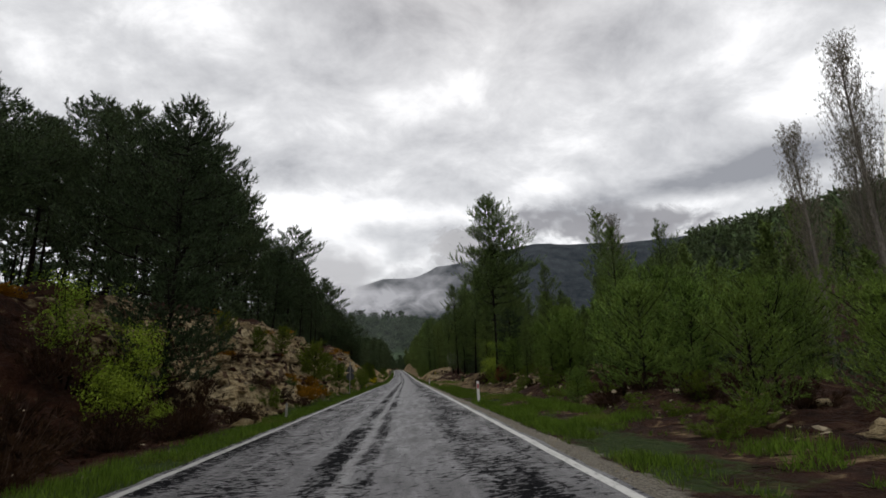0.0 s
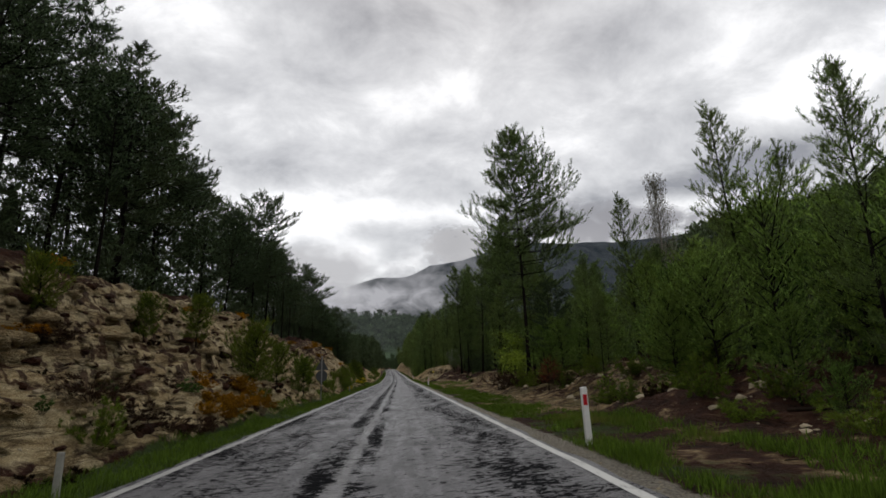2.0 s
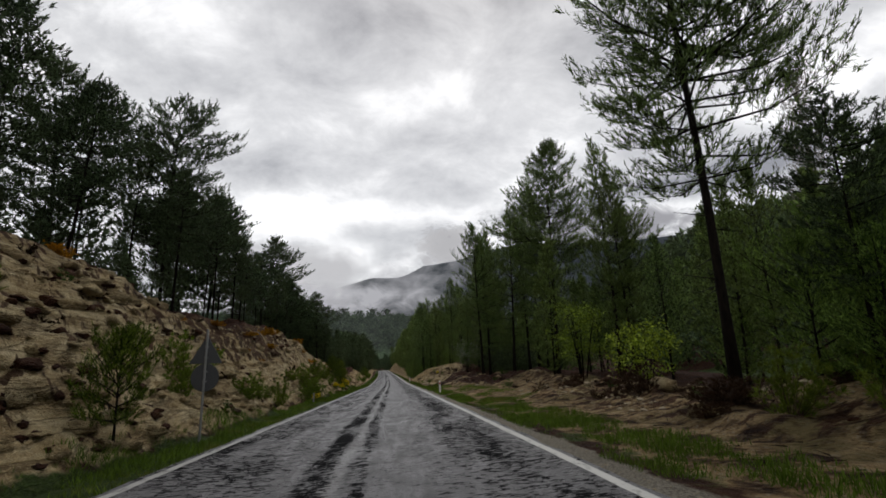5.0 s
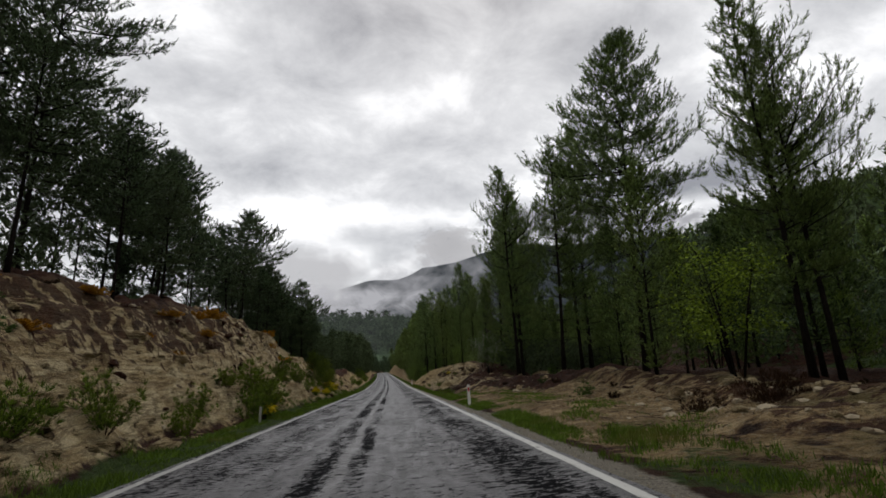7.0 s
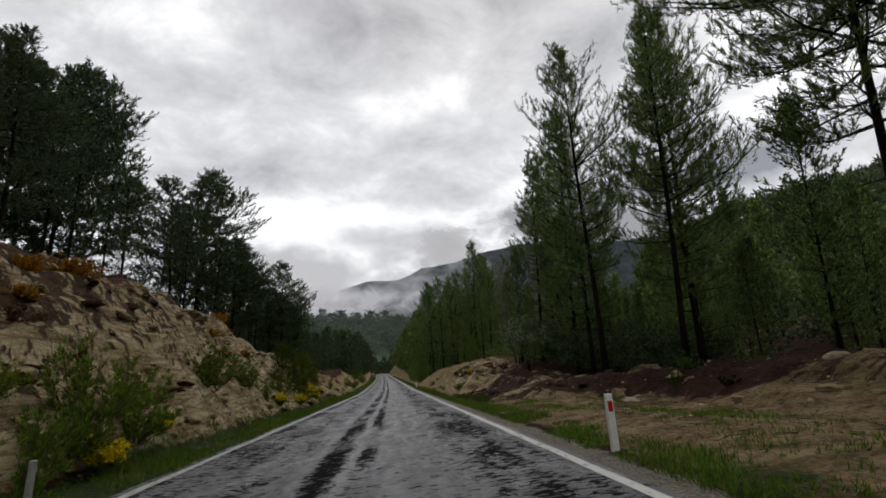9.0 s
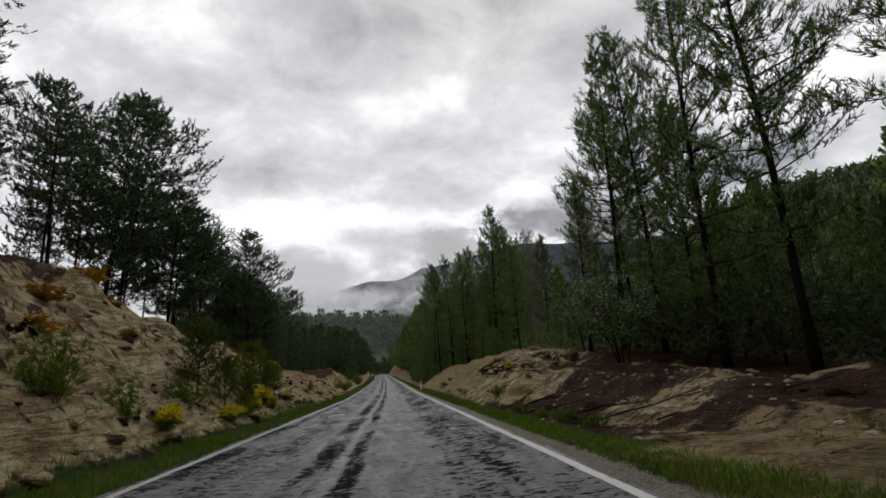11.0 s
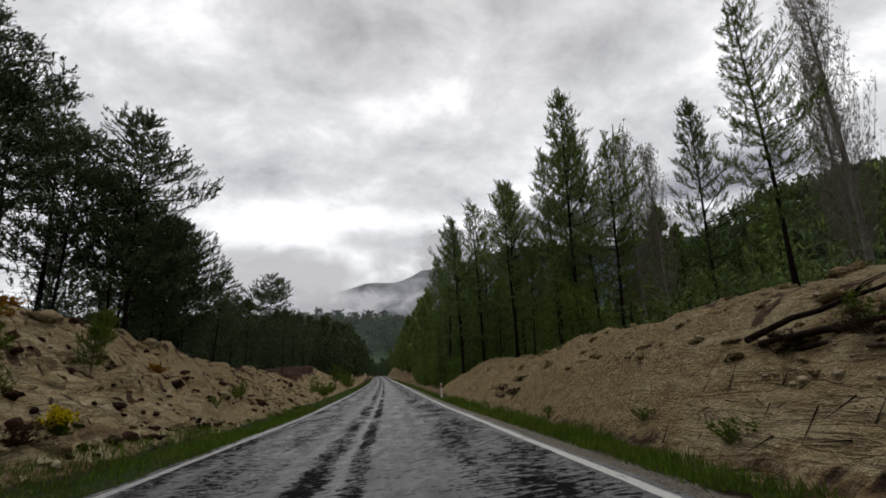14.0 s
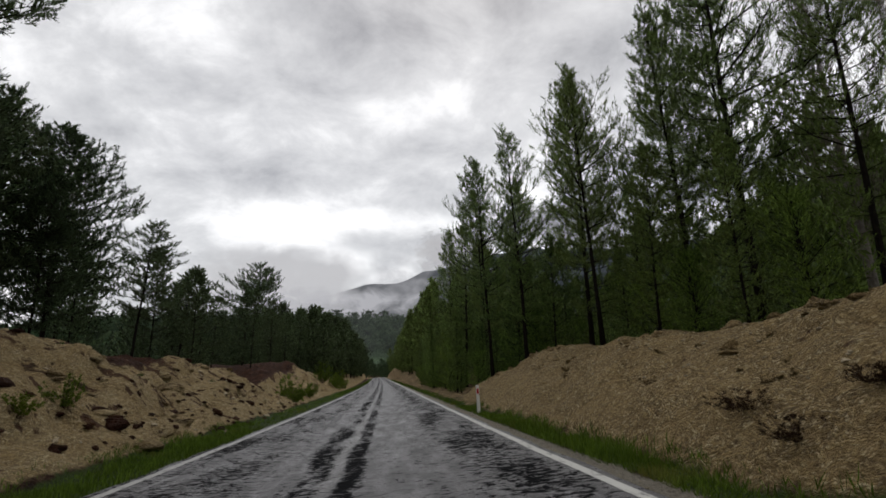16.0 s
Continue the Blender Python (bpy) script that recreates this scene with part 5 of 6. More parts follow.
grass_strip("verge_grass", -5.7, -3.8, 3, 135, 46000, 3, 0.18, "lush green grass along the road's edge")
grass_strip("verge_grass", 3.05, 5.3, 24, 60, 26000, 4, 0.13, "patchy green grass between road and stony ground", 0.36)
grass_strip("verge_grass", 3.1, 6.2, 3, 27, 34000, 10, 0.18, "rank green grass and weeds beside the shoulder", 0.34)
grass_strip("verge_grass", 3.05, 4.0, 58, 98, 17000, 5, 0.12, "green grass along the gravel shoulder", 0.05)
grass_strip("verge_grass", 4.1, 7.0, 58, 83, 15000, 9, 0.09, "thin grass in patches on bare earth", 0.6)
grass_strip("verge_grass", 3.05, 3.95, 97, 140, 17000, 8, 0.17, "green grass at the foot of the sandy mound")
grass_strip("verge_grass", -5.4, -3.9, 135, 300, 8000, 6, 0.22, "green grass along the distant verge")
grass_strip("verge_grass", 3.0, 4.0, 140, 300, 8000, 7, 0.2, "green grass along the distant verge")


def stone_mesh(seed, rings=2):
    rng = random.Random(seed)
    bm = bmesh.new()
    bmesh.ops.create_icosphere(bm, subdivisions=rings, radius=1)
    off = Vector((rng.uniform(0, 50), rng.uniform(0, 50), 0))
    for v in bm.verts:
        k = 1 + 0.35 * noise.noise(v.co * 1.1 + off) + 0.15 * noise.noise(v.co * 2.7 + off)
        v.co = Vector((v.co.x * 1.15, v.co.y * 0.9, v.co.z * 0.7)) * k
    me = bpy.data.meshes.new("boulder")
    bm.to_mesh(me)
    bm.free()
    me.materials.append(STONE)
    return me


boulders = [stone_mesh(s) for s in (1, 2, 3)]
for k, (x, y, s) in enumerate(((11.3, 75.0, 0.6), (6.9, 77.6, 0.55), (7.6, 78.6, 0.4), (8.4, 63.3, 0.35), (7.9, 62.2, 0.25), (9.4, 23.0, 0.5), (8.2, 21.5, 0.35), (8.8, 26.0, 0.4), (7.6, 18.5, 0.3), (9.0, 30.2, 0.4), (5.4, 7.6, 0.16), (7.4, 96.2, 0.22), (6.2, 99.5, 0.2), (8.6, 40.2, 0.28), (9.8, 44.0, 0.3))):
    b = tagged(new("boulder", boulders[k % 3]), "pale weathered boulder on the bare ground", "rock", group="boulders")
    b.matrix_basis = Matrix.LocRotScale((x, y, float(ground_z(x, y)) - 0.05 * s), Euler((0.2 * k, 0.1, k * 1.7)), (0.6 * s, 0.5 * s, 0.45 * s))


def rubble(name, count, x0, x1, y0, y1, small, big, seed, label, mat=None, sunk=0.02, shape=(1.0, 0.75, 0.5), category="stones"):
    rng = np.random.default_rng(seed)
    g = (1 + 5 ** 0.5) / 2
    base = np.array([(a, b, 0) for a in (-1, 1) for b in (-g, g)] + [(0, a, b) for a in (-1, 1) for b in (-g, g)] + [(b, 0, a) for a in (-1, 1) for b in (-g, g)]) / 1.9
    tri = np.array([f for f in itertools.combinations(range(12), 3) if max(np.linalg.norm(base[a] - base[b]) for a, b in itertools.combinations(f, 2)) < 1.1])
    flip = np.einsum("ij,ij->i", np.cross(base[tri[:, 1]] - base[tri[:, 0]], base[tri[:, 2]] - base[tri[:, 0]]), base[tri].sum(1)) < 0
    tri[flip] = tri[flip][:, ::-1]
    base = base * shape
    x, y = rng.uniform(x0, x1, count), rng.uniform(y0, y1, count)
    z = ground_z(x, y)
    s = small * (big / small) ** (rng.random(count) ** 2.5)
    v = base[None] * (s[:, None, None] * rng.uniform(0.6, 1.25, (count, 12, 1)))
    a = rng.uniform(0, 6.28, count)
    c, n = np.cos(a)[:, None], np.sin(a)[:, None]
    v = np.stack((v[..., 0] * c - v[..., 1] * n, v[..., 0] * n + v[..., 1] * c, v[..., 2]), -1)
    v += np.stack((x, y, z - sunk * s), -1)[:, None]
    f = (tri[None] + 12 * np.arange(count)[:, None, None]).reshape(-1, 3)
    tagged(new(name, mesh_of(name, v.reshape(-1, 3), f, mat or STONE)), label, category, kind="stuff")


def lumps(name, count, x0, x1, y0, y1, small, big, seed, label, marks):
    """Rounded lumps of the bank itself, half sunk in it."""
    rng = np.random.default_rng(seed)
    bm = bmesh.new()
    bmesh.ops.create_icosphere(bm, subdivisions=2, radius=1)
    base = np.array([v.co for v in bm.verts])
    tri = np.array([[v.index for v in f.verts] for f in bm.faces])
    bm.free()
    x, y = rng.uniform(x0, x1, count), rng.uniform(y0, y1, count)
    s = small * (big / small) ** (rng.random(count) ** 2.2)
    off = rng.uniform(0, 90, (count, 1))
    k = 1 + 0.6 * value_noise(base[None, :, 0] * 1.4 + off, base[None, :, 1] * 1.4 + base[None, :, 2] * 1.1 + off, 7) + 0.4 * value_noise(base[None, :, 0] * 3.3 + off, base[None, :, 2] * 3.3 + base[None, :, 1] + off, 9)
    v = base[None] * k[..., None] * s[:, None, None] * np.stack((rng.uniform(0.7, 1.2, count), rng.uniform(0.8, 1.7, count), rng.uniform(0.4, 0.75, count)), -1)[:, None]
    v += np.stack((x, y, ground_z(x, y) - 0.12 * s), -1)[:, None]
    me = mesh_of(name, v.reshape(-1, 3), (tri[None] + len(base) * np.arange(count)[:, None, None]).reshape(-1, 3), EARTH, True)
    for key, value in marks.items():
        me.attributes.new(key, "FLOAT", "POINT").data.foreach_set("value", np.full(count * len(base), value, np.float32))
    tagged(new(name, me), label, "rocks", kind="stuff")


PALE, BROWN = dict(rock=1.0, brown=0.25, sand=0.1), dict(rock=0.0, soil=0.0, brown=1.0)
lumps("bank_rocks", 800, -11.5, -5.5, 20, 62, 0.1, 0.42, 11, "half-buried pale rock lumps on the bank", PALE)
lumps("bank_rocks", 380, -11.5, -5.6, 62, 150, 0.1, 0.38, 12, "half-buried pale rock lumps on the bank", PALE)
lumps("cushion_tufts", 620, -11.5, -5.5, 12, 58, 0.08, 0.28, 13, "dark brown needle cushions between the rocks", BROWN)
lumps("cushion_tufts", 150, -8.5, -5.5, 104, 150, 0.08, 0.26, 19, "dark tufts along the foot of the bank", BROWN)
lumps("cushion_tufts", 200, -11.0, -5.6, 58, 150, 0.08, 0.26, 14, "dark brown needle cushions between the rocks", BROWN)
lumps("bank_clods", 260, 4.9, 8.2, 104, 150, 0.05, 0.22, 22, "clods of sandy earth on the mound", dict(rock=1.0, sand=1.0))
lumps("bank_rocks", 90, 7.0, 11, 5, 98, 0.12, 0.5, 15, "half-buried pale rock lumps on bare earth", PALE)
lumps("cushion_tufts", 80, 7.0, 11, 5, 98, 0.08, 0.22, 18, "dark heaps of needles on bare earth", BROWN)
lumps("bank_rocks", 60, 5.3, 8.4, 97, 106, 0.08, 0.26, 16, "half-buried pale rock lumps in the mound", PALE)
rubble("loose_stones", 700, -12, -5.3, 8, 150, 0.02, 0.22, 1, "loose pale stones on the sandy bank")
rubble("loose_stones", 800, 6.4, 11, 5, 64, 0.02, 0.24, 2, "loose stones on bare ground")
rubble("loose_stones", 1000, 5.2, 10.5, 60, 99, 0.015, 0.11, 3, "small stones on the bare earth")
rubble("loose_stones", 2200, 4.9, 8.6, 99, 150, 0.015, 0.07, 4, "small stones on the sandy mound")
rubble("loose_stones", 160, 4.9, 7.2, 96, 106, 0.03, 0.13, 21, "pale stones among the brush", None, 0.02)
rubble("shoulder_gravel", 1600, 2.66, 3.2, 3, 150, 0.012, 0.03, 5, "pale gravel on the road's shoulder")


def dead_branch(seed, length, label, radius=0.05, mat=None):
    """A crooked stick with its forks, tapering to the tip."""
    rng = np.random.default_rng(seed)
    wood = Wood()
    count = 9
    ts = np.linspace(0, 1, count)
    wander = np.cumsum(rng.normal(0, 0.018 * length, (count, 2)), 0)
    wander -= np.outer(ts, wander[-1])
    pts = [np.array((t * length, w[0], 0.04 + 0.5 * abs(w[1]))) for t, w in zip(ts, wander)]
    wood.limb(pts, [radius * (1 - 0.75 * t) for t in ts], 6)
    me = mesh_of("dead_branch", wood.verts, wood.faces, mat or CHARRED, True)
    ob = tagged(new("dead_branch", me), label, "branch", group="felled branches")
    for _ in range(5):
        fork = Wood()
        p = pts[int(rng.integers(2, count - 1))]
        a = rng.normal(0, 0.55)
        e = p + length * rng.uniform(0.1, 0.28) * np.array((math.cos(a), math.sin(a), rng.uniform(0, 0.12)))
        m = (p + e) / 2 + rng.normal(0, 0.02 * length, 3) * (1, 1, 0.3)
        fork.limb([p, m, e], [radius * 0.35, radius * 0.22, 0.005], 4)
        part("fork", mesh_of("fork", fork.verts, fork.faces, mat or CHARRED, True), ob)
    return ob


def debris(name, count, x0, x1, y0, y1, seed, label, mat, longest=0.7):
    """Broken twigs strewn on the ground."""
    rng = np.random.default_rng(seed)
    wood = Wood()
    x, y, a = rng.uniform(x0, x1, count), rng.uniform(y0, y1, count), rng.uniform(0, 6.28, count)
    ln = longest * rng.uniform(0.15, 1, count) ** 1.7
    tx, ty = x + ln * np.cos(a), y + ln * np.sin(a)
    za, zb = ground_z(x, y) + 0.015, ground_z(tx, ty) + 0.02 + 0.12 * ln * rng.random(count)
    for i in range(count):
        wood.twig(np.array((x[i], y[i], za[i])), np.array((tx[i], ty[i], zb[i])), 0.006 + 0.012 * ln[i])
    tagged(new(name, mesh_of(name, wood.verts, wood.faces, mat)), label, "twigs", kind="stuff")


debris("fallen_twigs", 1100, 4.4, 11, 5, 62, 31, "dark fallen twigs on bare stony ground", CHARRED, 0.45)
debris("fallen_twigs", 1100, 4.4, 10.5, 58, 88, 32, "brown fallen twigs on bare earth", DEAD_WOOD, 0.45)
debris("fallen_twigs", 260, 3.95, 5.0, 85, 107, 33, "dark broken twigs at the foot of the mound", CHARRED, 0.5)
debris("fallen_twigs", 380, 3.95, 7.0, 84, 99, 34, "bleached broken twigs on brown needles", DEAD_WOOD, 0.5)
rubble("loose_stones", 420, 4.0, 7.4, 84, 100, 0.02, 0.1, 23, "pale stones scattered on brown needles", None, 0.02)


def lay(ob, x, y, to_x, to_y):
    a, b = Vector((x, y, float(ground_z(x, y)))), Vector((to_x, to_y, float(ground_z(to_x, to_y))))
    ob.matrix_basis = Matrix.Translation(a) @ (b - a).to_track_quat("X", "Z").to_matrix().to_4x4() @ Matrix.Scale((b - a).length / 3.0, 4, (1, 0, 0))


FOOT = "dark dead branch lying at the foot of the mound"
for k, (x, y, tx, ty, rad, mat) in enumerate(((5.78, 102.5, 6.95, 100.1, 0.075, None), (6.9, 100.2, 8.1, 99.9, 0.045, None), (5.25, 106.1, 6.7, 104.0, 0.05, None), (5.24, 105.9, 6.0, 102.4, 0.06, None), (5.3, 105.4, 6.1, 102.9, 0.04, None), (5.5, 104.9, 5.9, 101.6, 0.045, None),
                                                  (5.7, 103.3, 5.4, 99.9, 0.028, DEAD_WOOD), (6.57, 99.1, 6.1, 97.6, 0.024, DEAD_WOOD), (5.6, 102.2, 5.9, 99.4, 0.04, None), (6.2, 102.0, 7.1, 100.6, 0.035, None), (5.4, 101.2, 6.6, 98.8, 0.03, None), (5.2, 104.2, 5.5, 101.0, 0.03, DEAD_WOOD))):
    lay(dead_branch(20 + k, 3.0, FOOT if mat is None else "bleached dead stick among the felled branches", rad, mat), x, y, tx, ty)
for k, (x, y, tx, ty) in enumerate(((5.2, 86.4, 7.4, 84.6), (4.4, 88.0, 6.3, 86.4), (4.6, 90.2, 5.6, 87.8), (4.3, 92.6, 5.4, 90.0), (4.5, 94.6, 6.1, 92.4), (4.2, 96.0, 4.9, 93.2))):
    lay(dead_branch(50 + k, 3.0, "dead brown branch on the needle slope", 0.03 + 0.004 * k, DEAD_WOOD if k % 2 else None), x, y, tx, ty)
lay(dead_branch(6, 3.0, "dead brown branch on the bare ground", 0.036, DEAD_WOOD), 8.9, 15, 11.5, 17.5)
lay(dead_branch(8, 3.0, "dead brown branch under the pines", 0.036, DEAD_WOOD), 7.5, 95.5, 6.4, 98.3)
lay(dead_branch(9, 3.0, "dead brown branch under the pines", 0.05), 8.0, 30.0, 10.5, 27.4)
lay(dead_branch(10, 3.0, "dead brown branch under the pines", 0.04), 8.2, 28.5, 10.2, 30.6)
lay(dead_branch(11, 3.0, "dead brown branch under the pines", 0.04), 7.8, 24.0, 9.8, 21.4)
red_pine = pine(131, 1.6, 0.4, 0.55, full, DRY_RED, "small withered pine with rust-red needles", name="withered_sapling", whorl=0.13, tuft=0.15, width=0.008, needles=8, twigs=9, per_twig=2, coarse=True)
red_pine.matrix_basis = Matrix.Translation((7.1, 38.2, float(ground_z(7.1, 38.2))))


# ---- roadside furniture ----
def solid(name, profile, high, mat, parent, taper=1.0, bevel=0.006):
    """An upright prism from a flat outline, its top drawn in by taper, with softened edges."""
    bm = bmesh.new()
    low = [bm.verts.new((x, y, 0)) for x, y in profile]
    top = [bm.verts.new((x * taper, y * taper, high)) for x, y in profile]
    n = len(profile)
    bm.faces.new(list(reversed(low)))
    bm.faces.new(top)
    for i in range(n):
        bm.faces.new((low[i], low[(i + 1) % n], top[(i + 1) % n], top[i]))
    bmesh.ops.bevel(bm, geom=list(bm.edges), offset=bevel, segments=1, affect="EDGES")
    bm.normal_update()
    me = bpy.data.meshes.new(name)
    bm.to_mesh(me)
    bm.free()
    me.materials.append(mat)
    ob = new(name, me)
    ob.parent = parent
    return ob


def delineator(high=0.95):
    root = tagged(new("delineator_post"), "white roadside marker post with a red reflector", "post", group="marker posts")
    post = solid("post", ((-0.06, -0.045), (0.06, -0.045), (0.05, 0.05), (-0.05, 0.05)), high + 0.3, POST_WHITE, root, 0.9, 0.01)
    post.location = (0, 0, -0.3)
    r = solid("reflector", ((-0.034, -0.006), (0.034, -0.006), (0.034, 0.006), (-0.034, 0.006)), 0.18, RED, post, 1.0, 0.003)
    r.location = (0, -0.0455, high - 0.0)
    tagged(r, "red reflector")
    return root


posts = Stock(delineator())
for x, y in ((3.38, 23.0), (3.28, 70.4), (3.25, 132.0)):
    posts.set(0, x, y, (1.0, 1.0, 0.84 if y == 70.4 else 1.0), 0.0, tilt=(0, -0.03))
plain_post = tagged(new("marker_post"), "short weathered grey marker post in the grass", "post", group="marker posts")
solid("post", ((-0.05, -0.04), (0.05, -0.04), (0.045, 0.04), (-0.045, 0.04)), 1.0, POST_DULL, plain_post, 0.92, 0.01).location = (0, 0, -0.3)
stub = Stock(plain_post)
stub.set(0, -4.6, 22.2, 0.95, 0.1)
stub.set(0, -5.1, 71.3, 0.95, -0.1, tilt=(0, 0.02))


def road_sign(x, y):
    root = tagged(new("road_sign"), "grey-backed triangular and round road signs on one post", "road sign")
    pole = solid("post", [(0.035 * math.cos(a), 0.035 * math.sin(a)) for a in np.linspace(0, 2 * math.pi, 10, endpoint=False)], 3.3, STEEL, root, 1.0, 0.004)
    pole.location = (0, 0, -0.3)
    disc = solid("round_plate", [(0.38 * math.cos(a), 0.38 * math.sin(a)) for a in np.linspace(0, 2 * math.pi, 28, endpoint=False)], 0.025, SIGN_GREY, root, 1.0, 0.005)
    disc.matrix_basis = pose(0, 0.04, 1.68, -90, 0, 0)
    tri = solid("triangular_plate", [(0.52 * math.sin(a), -0.52 * math.cos(a)) for a in (math.pi + 0, math.pi + 2.094, math.pi - 2.094)], 0.025, SIGN_GREY, root, 1.0, 0.005)
    tri.matrix_basis = pose(0, 0.04, 2.32, 90, 0, 0)
    for z in (1.55, 1.82, 2.2, 2.5):
        solid("clamp", ((-0.06, -0.012), (0.06, -0.012), (0.06, 0.012), (-0.06, 0.012)), 0.04, STEEL, pole, 1.0, 0.004).location = (0, 0.025, z + 0.3)
    root.matrix_basis = Matrix.Translation((x, y, float(ground_z(x, y))))


road_sign(-5.05, 50.3)


# ---- the distance ----
def ridge(name, spec, y0, depth, mat, seed, rough, label, cells=220):
    """A long hill: spec gives x and the height of its top; it falls away on both sides."""
    spec = np.array(spec)
    xs = np.linspace(spec[0, 0], spec[-1, 0], cells)
    vs = np.linspace(-1, 0.6, 40)
    def z_of(X, V):
        top = np.interp(X, spec[:, 0], spec[:, 1])
        n = fractal(X / rough, V * depth / rough, 5, seed)
        return top * (1 - np.abs(V) ** 1.25) * (1 + 0.005 * n) + 0.09 * top * n * np.abs(V) * (1 - np.abs(V)) - 12
    ob = sheet(name, xs, vs, z_of, mat)
    co = np.zeros(len(ob.data.vertices) * 3)
    ob.data.vertices.foreach_get("co", co)
    co = co.reshape(-1, 3)
    co[:, 1] = y0 + co[:, 1] * depth
    ob.data.vertices.foreach_set("co", co.ravel())
    return tagged(ob, label, "mountain", kind="structure")


wooded_hill = ridge("backdrop_hill", ((-600, 96), (-300, 104), (-120, 104), (-40, 101), (20, 98), (80, 90), (160, 70), (300, 50)), 860, 420, FAR_GREEN, 3, 60, "wooded hillside closing the valley")
near_hill = ridge("backdrop_slope", ((100, 14), (150, 50), (180, 76), (210, 100), (228, 108), (262, 118), (297, 124), (340, 138), (380, 148), (520, 176), (800, 190)), 380, 290, FAR_DARK, 9, 40, "dark wooded hill beside the valley")
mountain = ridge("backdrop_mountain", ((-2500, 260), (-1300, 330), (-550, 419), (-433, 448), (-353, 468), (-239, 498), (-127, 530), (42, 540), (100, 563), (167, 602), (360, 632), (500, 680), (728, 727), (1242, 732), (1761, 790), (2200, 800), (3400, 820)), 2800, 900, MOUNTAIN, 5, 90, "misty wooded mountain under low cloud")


def trees_on(name, count, x0, x1, y0, y1, zf, size, mat, seed, label, clumps=7, burst=3, fine=1.0):
    """Rough many-pointed crowns, one small mesh, for woods too far off to count."""
    rng = np.random.default_rng(seed)
    x, y = rng.uniform(x0, x1, count), rng.uniform(y0, y1, count)
    z = zf(x, y)
    s = size * rng.uniform(0.7, 1.35, count)
    o = np.repeat(np.stack((x, y, z), -1), clumps, 0)
    hs = rng.uniform(0.15, 0.85, len(o))[:, None]
    o = o + np.repeat(s, clumps)[:, None] * np.concatenate((rng.normal(0, 0.16, (len(o), 2)) * (1.1 - hs), hs), 1)
    ways = rng.normal(0, 0.6, o.shape)
    v, f = blades(rng, o, ways, burst, size * 0.42 * fine, size * (0.085 if fine == 1 else 0.05) * fine, 0.5, 0.5)
    tagged(new(name, mesh_of(name, v, f, mat)), label, "forest", kind="stuff")


def on_sheet(ob):
    """Heights of a ridge's surface at any place, by its nearest vertices."""
    co = np.zeros(len(ob.data.vertices) * 3)
    ob.data.vertices.foreach_get("co", co)
    co = co.reshape(40, -1, 3)
    xs, ys = co[0, :, 0], co[:, 0, 1]
    def z_of(x, y):
        return co[np.clip(np.searchsorted(ys, y), 0, 39), np.clip(np.searchsorted(xs, x), 0, co.shape[1] - 1), 2]
    return z_of


trees_on("far_woods", 3600, -420, 220, 560, 805, on_sheet(wooded_hill), 11, FAR_GREEN, 3, "dense pine woods on the far hillside")
trees_on("hill_woods", 3000, 110, 520, 140, 400, on_sheet(near_hill), 12, DARK_NEEDLE, 14, "dark pine woods on the near hill")
trees_on("hill_woods", 1500, 62, 330, 20, 430, ground_z, 11, DARK_NEEDLE, 4, "dark woods on the hill beside the valley")
trees_on("hill_woods", 1500, -330, -58, 20, 430, ground_z, 12, DARK_NEEDLE, 5, "dark pine woods up the hillside")
# added fill that closes and darkens the gaps below the crowns
trees_on("undergrowth", 230, -24, -14.6, 37, 76, ground_z, 3.6, DARK_NEEDLE, 15, "dark needle clumps added to fill the space between trunks", 16, 5, 0.3)
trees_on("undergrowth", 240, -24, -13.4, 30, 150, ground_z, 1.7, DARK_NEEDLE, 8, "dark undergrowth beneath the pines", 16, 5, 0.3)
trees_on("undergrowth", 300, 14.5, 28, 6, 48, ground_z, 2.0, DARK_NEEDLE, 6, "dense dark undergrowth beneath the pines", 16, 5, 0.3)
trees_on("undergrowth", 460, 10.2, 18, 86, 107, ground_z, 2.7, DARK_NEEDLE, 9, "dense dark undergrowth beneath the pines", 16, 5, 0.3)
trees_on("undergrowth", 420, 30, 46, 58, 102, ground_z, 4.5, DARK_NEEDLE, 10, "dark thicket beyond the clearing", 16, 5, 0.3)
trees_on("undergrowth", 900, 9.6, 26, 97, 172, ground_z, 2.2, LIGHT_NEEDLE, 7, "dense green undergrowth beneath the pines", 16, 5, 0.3)
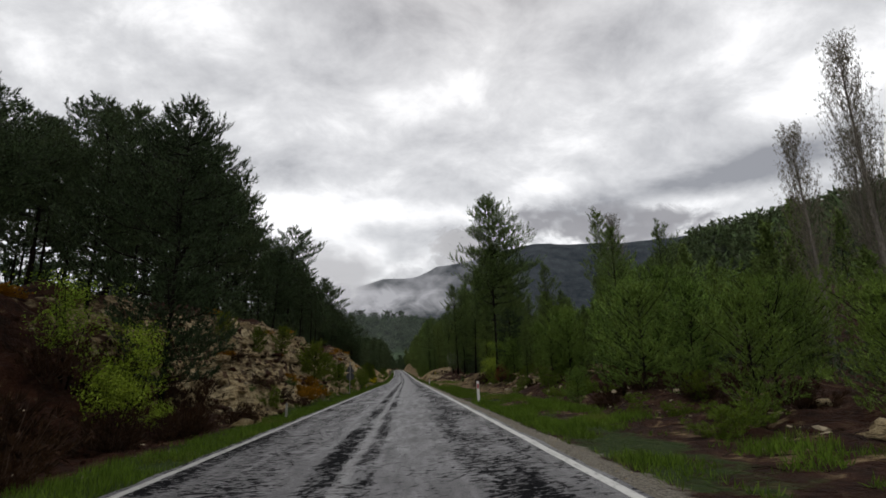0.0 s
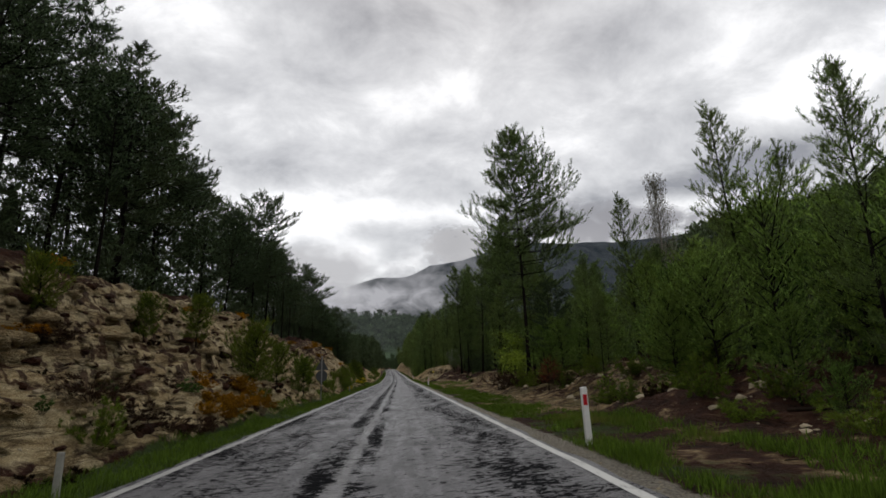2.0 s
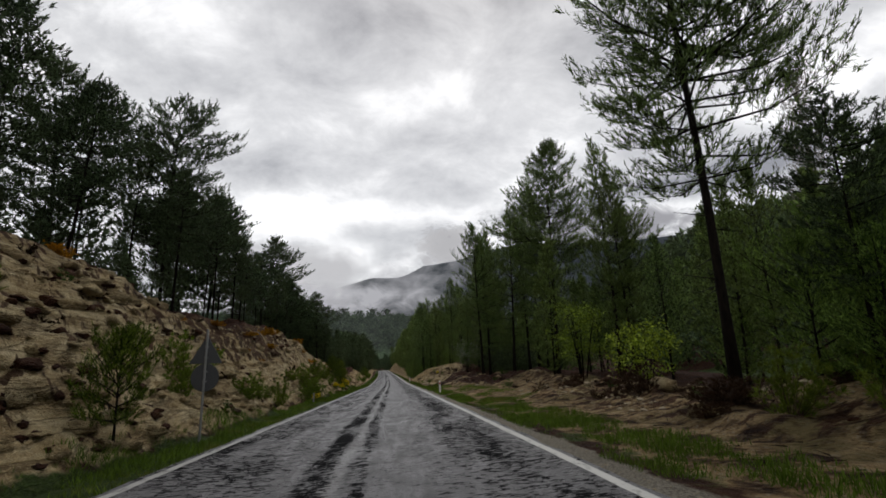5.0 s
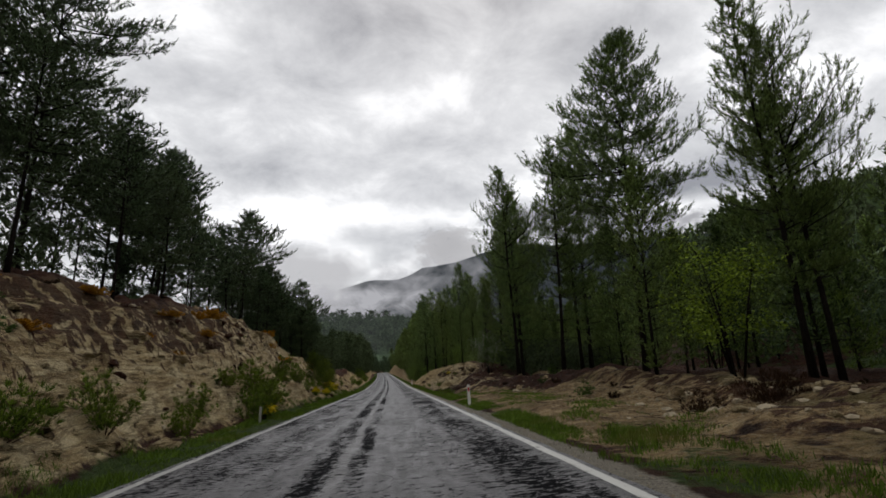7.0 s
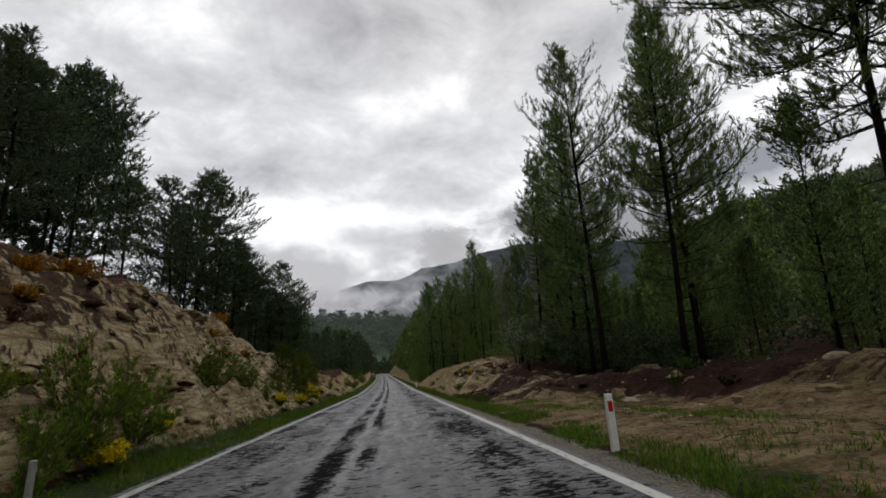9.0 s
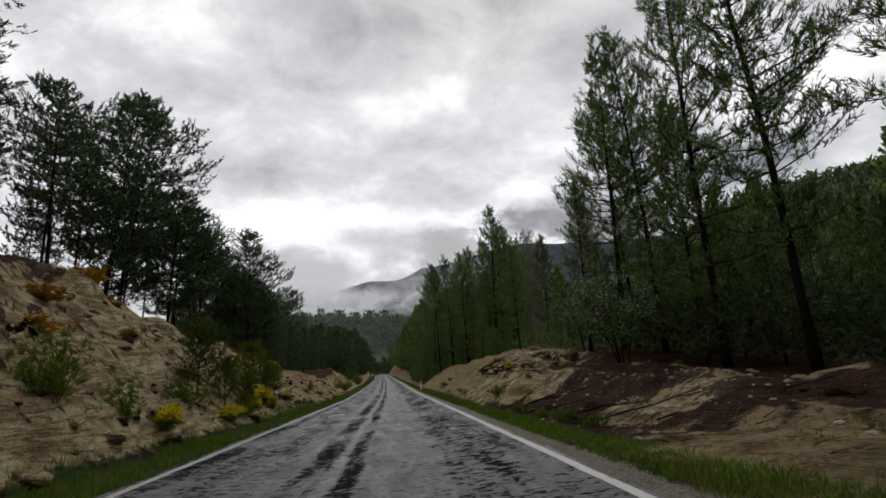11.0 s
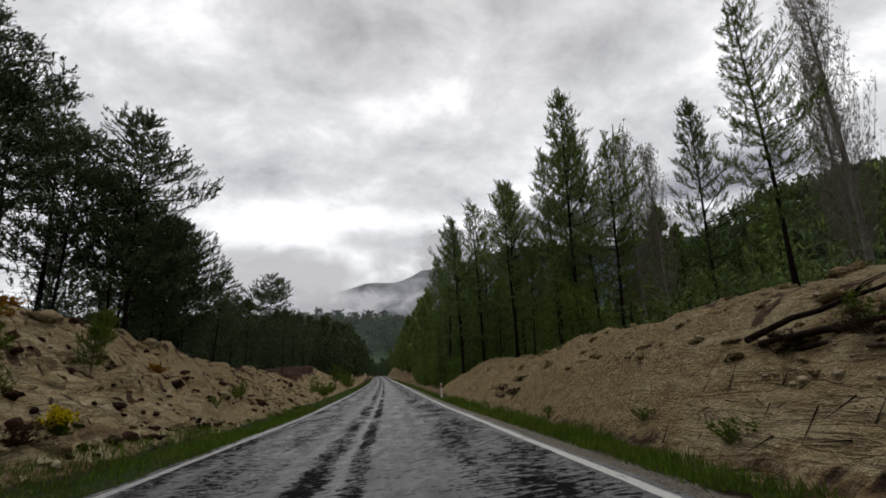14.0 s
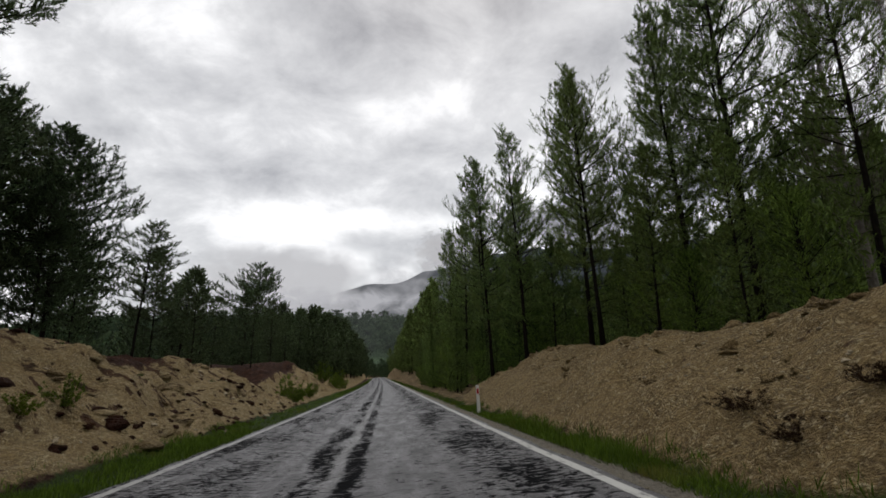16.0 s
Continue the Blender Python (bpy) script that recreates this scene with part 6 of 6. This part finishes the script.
crest = on_sheet(wooded_hill)
for k in range(15):
    x = -150 + 11.5 * k + rnd.uniform(-5, 5)
    if k % 5 == 3:
        continue
    umbrella.set(k, x, 858, (q := rnd.uniform(0.7, 1.2), q, q * rnd.uniform(0.8, 1.1)), rnd.uniform(0, 6), group="trees on the ridge", z=float(crest(np.array(x), np.array(858.0))) - 1)


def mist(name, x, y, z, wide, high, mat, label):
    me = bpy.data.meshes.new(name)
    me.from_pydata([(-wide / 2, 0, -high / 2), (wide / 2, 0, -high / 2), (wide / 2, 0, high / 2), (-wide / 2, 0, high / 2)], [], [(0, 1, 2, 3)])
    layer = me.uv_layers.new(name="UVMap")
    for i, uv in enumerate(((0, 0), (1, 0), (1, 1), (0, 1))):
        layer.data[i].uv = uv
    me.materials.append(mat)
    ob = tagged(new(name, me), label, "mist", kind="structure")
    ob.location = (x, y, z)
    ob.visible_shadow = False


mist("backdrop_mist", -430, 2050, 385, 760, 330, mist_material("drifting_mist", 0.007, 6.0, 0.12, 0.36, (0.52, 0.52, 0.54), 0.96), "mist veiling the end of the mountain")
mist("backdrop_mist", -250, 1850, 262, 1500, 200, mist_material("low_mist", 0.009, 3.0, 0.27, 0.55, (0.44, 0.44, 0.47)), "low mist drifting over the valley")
# distance haze over the wooded hill, added as a faint glowing sheet
mist("backdrop_mist", -10, 520, 60, 420, 190, mist_material("thin_mist", 0.02, 1.0, 0.05, 0.6, (0.30, 0.31, 0.32), 0.08), "glowing haze sheet added before the wooded hill")
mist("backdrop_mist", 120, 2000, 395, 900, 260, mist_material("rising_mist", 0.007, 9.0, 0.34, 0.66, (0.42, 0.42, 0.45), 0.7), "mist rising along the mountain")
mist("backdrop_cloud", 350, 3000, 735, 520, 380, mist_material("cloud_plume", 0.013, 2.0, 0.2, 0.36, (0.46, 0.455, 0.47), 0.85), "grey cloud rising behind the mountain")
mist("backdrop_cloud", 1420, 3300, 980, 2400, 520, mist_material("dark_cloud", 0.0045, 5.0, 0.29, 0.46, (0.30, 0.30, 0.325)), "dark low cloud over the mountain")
